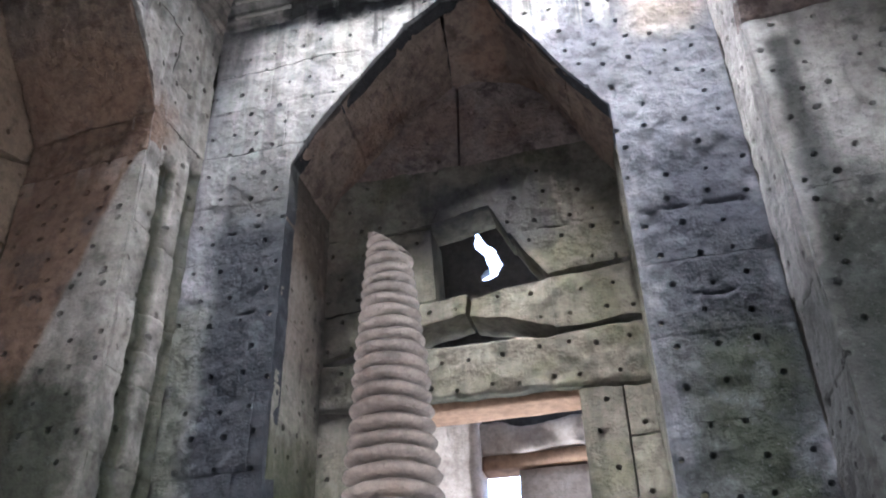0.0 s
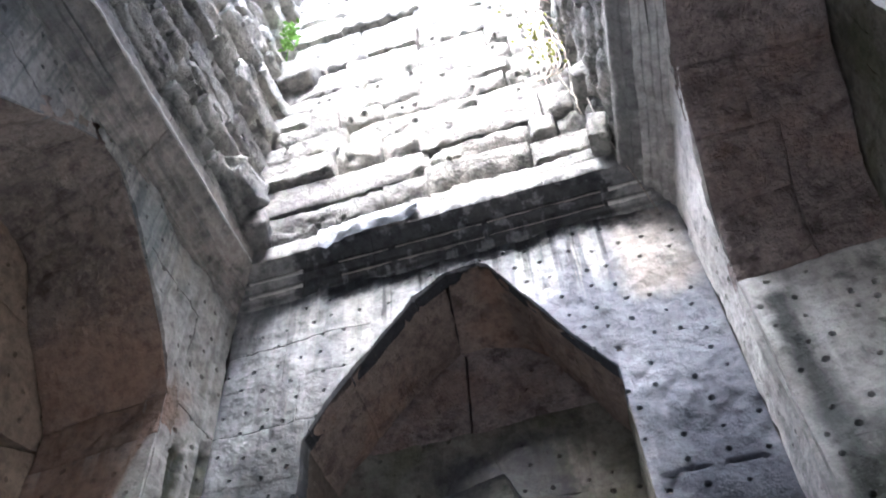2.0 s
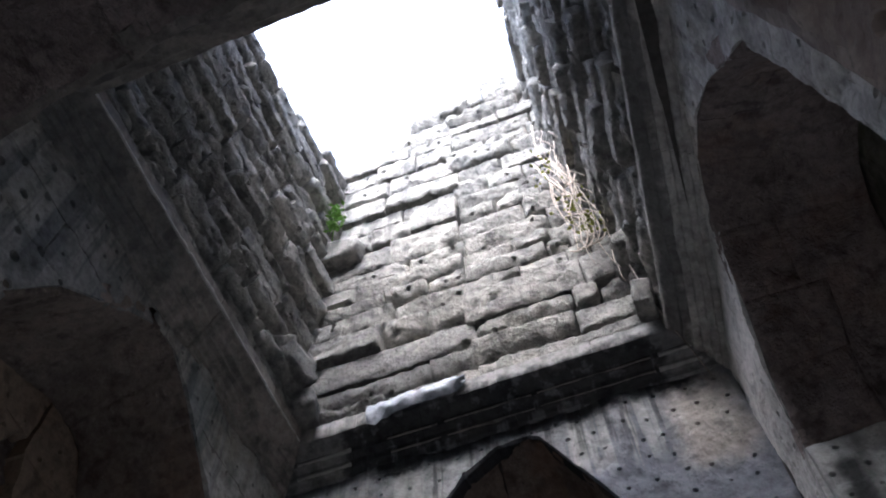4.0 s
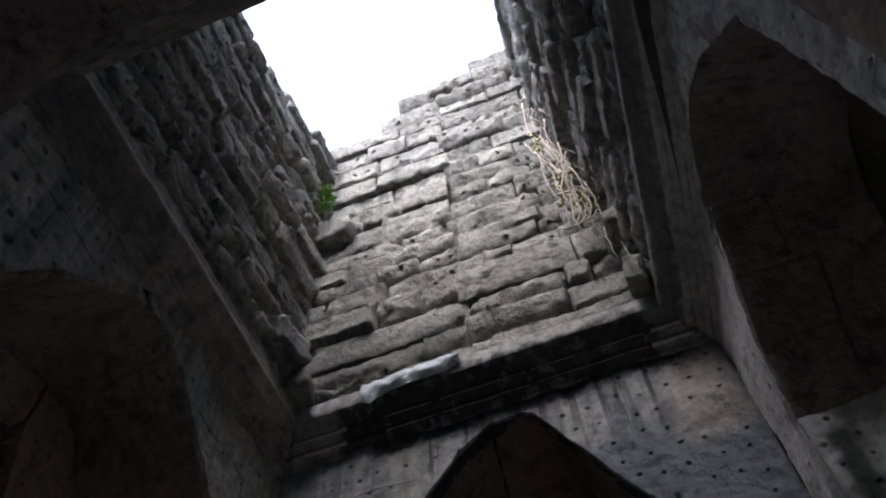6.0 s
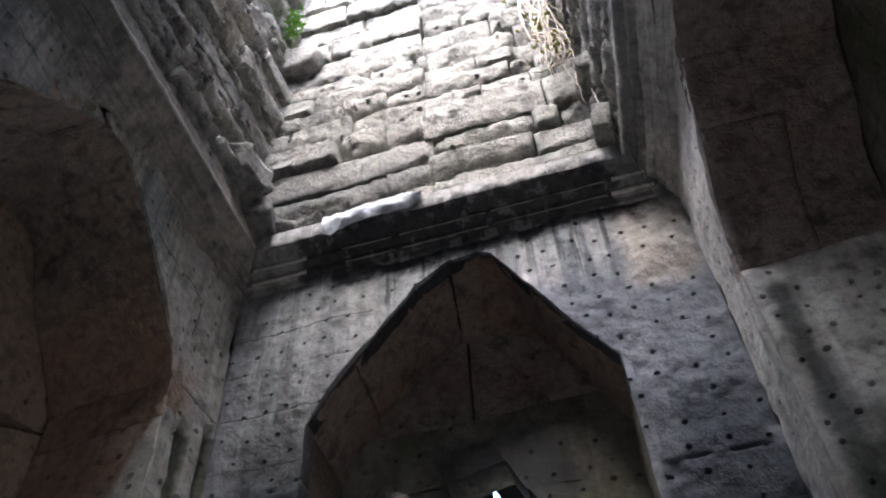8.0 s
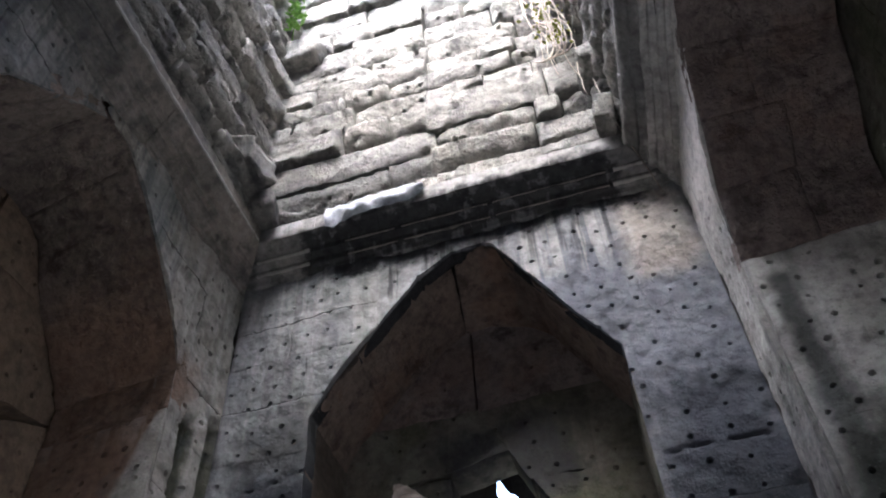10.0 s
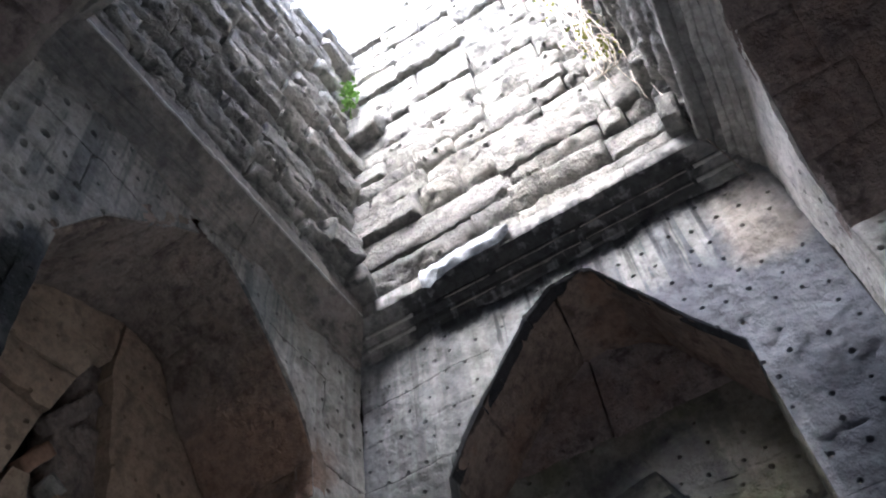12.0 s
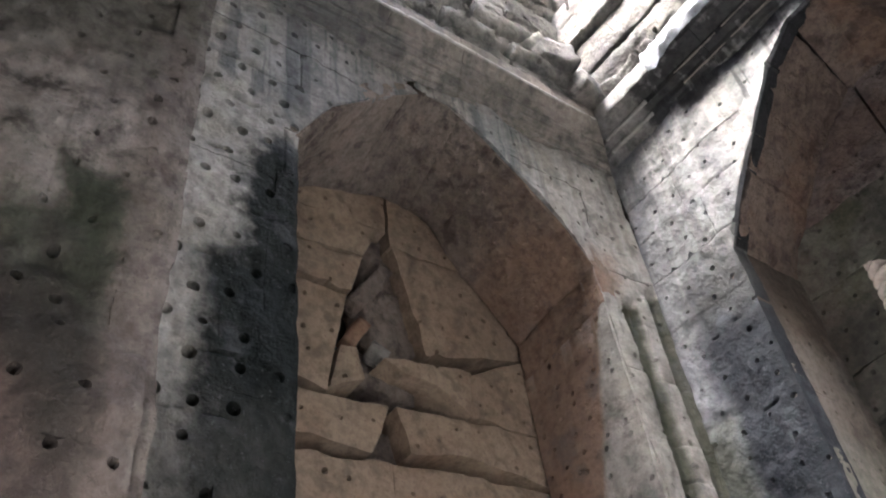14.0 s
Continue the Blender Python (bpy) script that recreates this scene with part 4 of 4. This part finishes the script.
def tower_wall(name, label, amap, N, u0, u1, inset, top, seed, z0=6.74, plan=None):
    rng = random.Random(seed)
    wall = structure(name, label, "wall")
    for z, z1, edges in plan or random_courses(rng, u0, u1, z0):
        h = z1 - z
        lean = rng.uniform(-0.03, 0.05)
        for u, e in zip(edges[:-1], edges[1:]):
            if z + h * 0.6 < top(0.5 * (u + e)):
                nc, nr = max(8, int((e - u) / 0.028)), max(7, int(h / 0.028))
                S, T = np.meshgrid(np.linspace(0, 1, nc), np.linspace(0, 1, nr))
                uu = u + 0.006 + (e - u - 0.012) * S
                vv = z + 0.006 + (h - 0.012) * T
                k = rng.uniform(0, 50)
                q = np.stack([uu * 3.5, vv * 3.5, uu * 0 + k], -1)
                vv = vv + 0.003 * fbm(q, 2)
                uu = uu + 0.004 * fbm(q + 9, 2)
                worn = rng.choice((0.015, 0.025, 0.04))
                d = (lean + rng.uniform(-0.05, 0.06)) * (0.6 if plan else 1.0) + 0.018 * fbm(q * 1.6 + 3, 4) + 0.010 * fbm(q * 6 + 5, 2) - worn * chamfer(S, T, e - u, h, 0.03)
                d = d - rng.choice((0, 0.03, 0.07, 0.12)) * (1 - T) ** 2 - 0.012 * np.abs(fbm(q * 2.4 + 31, 3))
                for _ in range(rng.choice((0, 0, 1, 2))):
                    # a broken corner or edge
                    cs, ct, cr = rng.choice((0.0, rng.random(), 1.0)), rng.choice((0.0, 0.0, 1.0)), rng.uniform(0.06, 0.14)
                    far = np.hypot((S - cs) * (e - u), (T - ct) * h) + 0.03 * fbm(q * 3 + 77, 2)
                    d = d - rng.uniform(0.04, 0.1) * np.clip((cr - far) / cr, 0, 1) ** 0.6
                if rng.random() < 0.5:
                    d = drill(uu, vv, [(u + rng.uniform(0.15, 0.85) * (e - u), z + rng.uniform(0.25, 0.75) * h, 0.026) for _ in range(2)], d, 0.06, 0.028)
                P = amap(uu, vv, -inset(z) + 0 * uu) + d[..., None] * np.array(N)
                block("stone", P, np.array(N), M_TOWER, wall, 0.55)
    return wall


def ramp(xs, ys):
    return lambda x: float(np.interp(x, xs, ys))


# the north face: two bonds of courses that meet at an upright joint
NW_Z = (6.74, 6.93, 7.22, 7.58, 7.93, 8.23, 8.47, 8.75, 9.02, 9.46, 9.80, 10.12, 10.46, 10.85, 11.25)
NW_CUT = ((-1.75,), (-1.37,), (), (-1.8, -1.37), (-1.7,), (-1.8, -1.36), (-2.1,), (-1.55,), (-1.74,), (-1.97, -1.51), (-1.6,), (-1.8,), (-1.74,), (-1.9, -1.4))
NE_Z = (6.74, 6.92, 7.24, 7.53, 7.95, 8.20, 8.44, 8.68, 9.02, 9.34, 9.62, 9.90, 10.22, 10.53, 10.85, 11.12)
NE_CUT = ((), (-0.13,), (-0.10, 0.12), (0.04,), (-0.48, -0.04, 0.17), (-0.2, 0.03), (-0.5, -0.13, 0.23), (-0.09,), (-0.3, 0.15), (-0.56, -0.09), (0.1,), (-0.6, -0.19, 0.26), (-0.4,), (-0.23,), (-0.55, 0.0))


def north_courses():
    rng = random.Random(47)
    out = []
    for zs, cuts, u0, u1 in ((NW_Z, NW_CUT, LX0 - 0.12, -0.99), (NE_Z, NE_CUT, -0.99, LX1 + 0.12)):
        mids = [rng.uniform(-0.04, 0.04) for _ in range(60)]
        rows = [(a, b, list(c)) for a, b, c in zip(zs[:-1], zs[1:], cuts)]
        z = zs[-1]
        while z < 13.2:
            h = rng.uniform(0.24, 0.4)
            rows.append((z, z + h, [between(u0, u1, rng.uniform(0.3, 0.7))]))
            z += h
        for k, (a, b, c) in enumerate(rows):
            lo, hi = (u0, u1 + 0.04 + mids[k]) if u0 < -2 else (u0 + mids[k], u1)
            out.append((a, b, [lo] + c + [hi]))
    return out


tower_n = tower_wall("wall_tower_north", "rough pale grey tower masonry with deep worn joints", lambda u, v, d: np.stack(np.broadcast_arrays(u, LY1 + d, v), -1), (0, -1.0, 0), LX0 - 0.1, LX1 + 0.1,
                     ramp((6.7, 9.5, 12.5), (-0.03, 0.03, 0.28)), ramp((-2.4, -2.2, -1.9, -0.9, -0.6, 0.5), (11.35, 11.6, 12.15, 12.4, 12.6, 12.6)), 41, plan=north_courses())
tower_w = tower_wall("wall_tower_west", "rough grey tower masonry leaning over the cornice", lambda u, v, d: np.stack(np.broadcast_arrays(LX0 - d, u, v), -1), (1.0, 0, 0), LY0 - 0.1, LY1 + 0.1,
                     ramp((6.7, 10, 12), (-0.02, 0.0, 0.2)), ramp((0.8, 2.0, 3.0, 3.7), (10.15, 10.55, 11.05, 11.35)), 42)
tower_e = tower_wall("wall_tower_east", "rough pale tower masonry corbelled inwards", lambda u, v, d: np.stack(np.broadcast_arrays(LX1 + 0.085 * (LY1 + u) + d, -u, v), -1), (-1.0, 0, 0), -LY1 - 0.1, -LY0 + 0.1,
                     ramp((6.7, 7.0, 8.2, 9.9, 11.8, 12.5), (0.0, 0.04, 0.13, 0.28, 0.35, 0.37)), ramp((-3.8, -2.7, -2.6, -0.8), (12.5, 12.6, 13.1, 12.8)), 43)
tower_s = tower_wall("wall_tower_south", "rough grey tower masonry above the entrance", lambda u, v, d: np.stack(np.broadcast_arrays(-u, LY0 - d, v), -1), (0, 1.0, 0), -LX1 - 0.1, -LX0 + 0.1,
                     ramp((6.7, 9.5, 12.5), (0.0, 0.0, 0.3)), ramp((-1, 3), (11.2, 10.4)), 44)
# unseen slabs behind the tower blocks, added to block light
for wall, lo, hi in ((tower_n, (-3.2, LY1 + 0.3, 6.3), (1.3, LY1 + 1.0, 11.0)), (tower_w, (LX0 - 1.0, 0.2, 6.3), (LX0 - 0.3, 4.0, 9.8)),
                     (tower_e, (LX1 + 0.3, 0.2, 6.3), (LX1 + 1.0, 4.0, 12.0)), (tower_s, (-3.2, LY0 - 1.0, 6.3), (1.3, LY0 - 0.3, 10.2))):
    rough_box("core", lo, hi, M_DARK, wall, cell=0.5)
# slabs over the vestibules, unseen, added to shut out sky light
for lo, hi in (((-5.5, 4.6, 6.2), (3.5, 6.2, 6.7)), ((-5.5, -3.2, 6.2), (3.5, -0.1, 6.7)), ((-5.5, -0.1, 6.2), (-3.1, 4.6, 6.7)), ((1.3, -0.1, 6.2), (3.5, 4.6, 6.7))):
    tagged(rough_box("roof", lo, hi, M_DARK, cell=0.6), "unseen dark slab added over the vestibules to shut out the sky", "roof", kind="structure")

# ---- floor and ground ----
tagged(rough_box("ground", (-400, -400, -0.6), (400, 400, -0.12), M_FLOOR, cell=25, amp=0.01), "bare earth round the shrine", "ground", kind="structure")
floor = structure("floor", "worn sandstone paving of the chamber", "floor")
rng = random.Random(51)
y = -1.5
while y < 6.2:
    h, x = rng.uniform(0.5, 0.7), -3.9
    while x < 2.0:
        w = rng.uniform(0.6, 1.1)
        rough_box("paving_stone", (x, y, -0.2), (x + w - 0.012, y + h - 0.012, rng.uniform(-0.01, 0.0)), M_FLOOR, floor, 0.004, 0.3)
        x += w
    y += h

# ---- the stupa: dome, and a tall ringed spire with a broken tip ----
stupa = tagged(new("stupa"), "pinkish-grey sandstone stupa with a ringed spire and broken tip", "stupa")
stupa.location = (-0.742, 2.36, 0)


def lathe(profile, n=40, wob=0.004):
    verts, faces = [], []
    for r, zz in profile:
        for i in range(n):
            a = 2 * math.pi * i / n
            verts.append((r * math.cos(a), r * math.sin(a), zz))
    for j in range(len(profile) - 1):
        for i in range(n):
            faces.append([j * n + i, j * n + (i + 1) % n, (j + 1) * n + (i + 1) % n, (j + 1) * n + i])
    v = np.array(verts)
    v = v + wob * np.stack([fbm(v * 9 + k, 3) for k in (0, 5, 11)], -1)
    faces.append(list(range(n))[::-1])
    faces.append([(len(profile) - 1) * n + i for i in range(n)])
    return v, faces


v, f = lathe([(0.62, 0), (0.62, 0.12), (0.55, 0.16), (0.55, 0.28), (0.5, 0.32), (0.5, 0.42)])
mesh_object("plinth", v, f, M_SPIRE, stupa)
v, f = lathe([(0.46, 0.42), (0.5, 0.5), (0.5, 0.8), (0.46, 1.0), (0.38, 1.15), (0.28, 1.24), (0.26, 1.3)])
mesh_object("dome", v, f, M_SPIRE, stupa)
v, f = lathe([(0.14, 1.3), (0.086, 2.25), (0.063, 2.67), (0.037, 3.06), (0.032, 3.07)], wob=0.002)
mesh_object("shaft", v, f, M_SPIRE, stupa)


def spire_radius(zz):
    return float(np.interp(zz, (1.3, 2.25, 2.67, 3.15), (0.225, 0.147, 0.113, 0.071)))


zz = 1.32
rng = random.Random(61)
while zz < 3.185:
    h = float(np.interp(zz, (1.3, 2.3, 3.1), (0.062, 0.052, 0.038)))
    r = spire_radius(zz) * rng.uniform(0.985, 1.015)
    pts = [(r * 0.55, zz), (r * 0.86, zz + h * 0.1), (r * 0.98, zz + h * 0.27), (r, zz + h * 0.42), (r * 0.965, zz + h * 0.56), (r * 0.85, zz + h * 0.67), (r * 0.55, zz + h * 0.76)]
    v, f = lathe(pts, 36, 0.005)
    v[:, 0] += -0.028 * (zz - 2.25)
    if zz > 3.02:
        # the tip is broken off on a slant
        cut = 3.145 - 0.62 * (v[:, 0] + 0.09)
        v[:, 2] = np.minimum(v[:, 2], cut + 0.012 * fbm(v * 30, 2))
    if not (zz > 3.02 and np.ptp(v[:, 2]) < 0.004):
        mesh_object("ring", v, f, M_SPIRE, stupa)
    zz += h


# ---- plants, roots, a torn sheet and a hanging wire in the tower ----
def simple(name, color, rough, lo=0.6):
    g = Graph(name)
    c = g.mix(g.step(g.noise(30, 4), 0.35, 0.65), tuple(lo * k for k in color), color)
    return g.done(c, rough, g.noise(60, 3), 0.4, 0.004)


M_LEAF = simple("leaf", (0.17, 0.30, 0.07), 0.55)
M_ROOT = simple("root_bark", (0.55, 0.48, 0.40), 0.85)
M_SHEET = simple("plastic_sheet", (0.29, 0.31, 0.35), 0.5, 0.7)
M_WIRE = simple("wire", (0.35, 0.31, 0.27), 0.7)


def tube(name, pts, r0, r1, mat, parent, n=7):
    pts = np.array(pts, float)
    verts, faces = [], []
    for i, p in enumerate(pts):
        t = pts[min(i + 1, len(pts) - 1)] - pts[max(i - 1, 0)]
        t /= np.linalg.norm(t)
        a = np.cross(t, (0.31, 0.77, 0.55))
        a /= np.linalg.norm(a)
        b = np.cross(t, a)
        r = r0 + (r1 - r0) * i / (len(pts) - 1)
        verts += [p + r * (math.cos(k * 2 * math.pi / n) * a + math.sin(k * 2 * math.pi / n) * b) for k in range(n)]
    for i in range(len(pts) - 1):
        faces += [[i * n + k, i * n + (k + 1) % n, (i + 1) * n + (k + 1) % n, (i + 1) * n + k] for k in range(n)]
    faces += [list(range(n))[::-1], [(len(pts) - 1) * n + k for k in range(n)]]
    return mesh_object(name, verts, faces, mat, parent)


def leaf_cluster(name, spots, size, mat, parent, rng):
    """Many small folded leaves with pointed tips round the given spots."""
    verts, faces = [], []
    for cx, cy, cz, spread, count in spots:
        for _ in range(count):
            o = np.array([cx, cy, cz]) + np.array([rng.gauss(0, spread), rng.gauss(0, spread), rng.gauss(0, spread * 1.3)])
            d = np.array([rng.uniform(-1, 1), rng.uniform(-1, 0.3), rng.uniform(-0.7, 0.7)])
            d /= np.linalg.norm(d)
            w = np.cross(d, (rng.uniform(-1, 1), 0.3, 1))
            w /= np.linalg.norm(w)
            up = np.cross(w, d)
            L = size * rng.uniform(0.6, 1.3)
            i = len(verts)
            verts += [o, o + L * 0.45 * d + L * 0.28 * w + 0.1 * L * up, o + L * d, o + L * 0.45 * d - L * 0.28 * w + 0.1 * L * up, o + 0.5 * L * d]
            faces += [[i, i + 1, i + 4], [i + 1, i + 2, i + 4], [i + 2, i + 3, i + 4], [i + 3, i, i + 4]]
    return mesh_object(name, verts, faces, mat, parent)


rng = random.Random(71)
fern = tagged(new("wall_plant"), "small bright green plant growing from a tower joint", "plant", "wall plants")
leaf_cluster("foliage", [(-2.29, 3.5, 10.05, 0.05, 34), (-2.30, 3.48, 9.85, 0.045, 34), (-2.28, 3.48, 9.66, 0.035, 24)], 0.07, M_LEAF, fern, rng)
for k in range(5):
    tube("stem", [(-2.42, 3.7, 9.7 + 0.07 * k), (-2.35, 3.58, 9.76 + 0.07 * k), (-2.29, 3.5, 9.78 + 0.06 * k)], 0.006, 0.003, M_LEAF, fern)

roots = tagged(new("hanging_roots"), "pale dry roots hanging down the tower corner", "roots")
for k in range(30):
    top = rng.uniform(8.4, 10.6)
    bottom = top - rng.uniform(0.5, 1.9)
    x0, y0 = rng.uniform(0.0, 0.27), rng.uniform(3.3, 3.62)
    x0 = x0 - 0.12 * max(0, (top - 9.4))
    pts, n = [], 14
    for i in range(n):
        f = i / (n - 1)
        z = top + (bottom - top) * f
        pts.append((x0 + 0.06 * math.sin(5 * f + k) + 0.10 * f + rng.uniform(-0.01, 0.01), y0 + 0.05 * math.sin(4 * f + 2 * k), z))
    tube("root", pts, rng.uniform(0.004, 0.011), 0.003, M_ROOT, roots)
for k in range(4):
    x0 = 0.06 + 0.06 * k
    tube("root", [(x0 + 0.13 * math.sin(a) , 3.52 + 0.05 * k, 7.95 + 0.1 * k + 0.32 * math.cos(a)) for a in [i * 0.24 for i in range(16)]], 0.013, 0.006, M_ROOT, roots)
creeper = tagged(new("wall_plant"), "sparse yellow-green leaves among dry roots", "plant", "wall plants")
leaf_cluster("foliage", [(0.05, 3.46, 9.3, 0.07, 30), (0.17, 3.46, 8.3, 0.07, 40), (0.22, 3.46, 7.9, 0.05, 30)], 0.05, simple("dry_leaf", (0.34, 0.36, 0.10), 0.6), creeper, rng)
tube("stem", [(0.06, 3.6, 9.35), (0.1, 3.5, 9.0), (0.16, 3.48, 8.5), (0.22, 3.48, 7.9)], 0.008, 0.004, M_ROOT, creeper)

# torn white sheet caught on the cornice
S, T = np.meshgrid(np.linspace(0, 1, 60), np.linspace(0, 1, 12))
x = -1.86 + 0.80 * S
low = 6.57 + 0.10 * S ** 2 + 0.03 * fbm(np.stack([S * 6, S * 0, S * 0], -1), 3) - 0.05 * np.exp(-((S - 0.08) / 0.05) ** 2)
high = 6.75 + 0.05 * S - 0.05 * (S > 0.9) * (S - 0.9) * 10
z = low + (high - low) * T
y = 3.742 - 0.02 * np.sin(3.2 * T) - 0.014 * fbm(np.stack([S * 14, T * 3, S * 0 + 2], -1), 3)
sheet = block("plastic_sheet", np.stack([x, y, z], -1), np.array((0, -1.0, 0)), M_SHEET, None, 0.006)
tagged(sheet, "torn bluish-white plastic sheet caught on the cornice", "sheet")
wire = tagged(tube("hanging_wire", [(0.40, 3.6, 7.3), (0.44, 3.68, 6.9), (0.50, 3.74, 6.6), (0.56, 3.8, 6.35), (0.62, 3.88, 6.1)], 0.006, 0.005, M_WIRE, None), "thin brown root-like wire hanging over the cornice", "wire")
# loose blocks in the lower corners of the tower
rough_box("stone", (0.33, 3.57, 6.76), (0.47, 3.82, 7.02), M_TOWER, tower_n, 0.02, 0.03, tilt=(0, 8, 0))
rough_box("stone", (-2.47, 3.55, 6.76), (-2.28, 3.82, 6.95), M_TOWER, tower_n, 0.03, 0.035, tilt=(0, -8, 12))
rough_box("stone", (-2.5, 3.2, 7.0), (-2.28, 3.6, 7.3), M_TOWER, tower_w, 0.04, 0.035, tilt=(10, 0, 0))
rough_box("stone", (-2.46, 3.6, 9.25), (-2.05, 3.85, 9.58), M_TOWER, tower_n, 0.03, 0.04, tilt=(0, 6, 0))
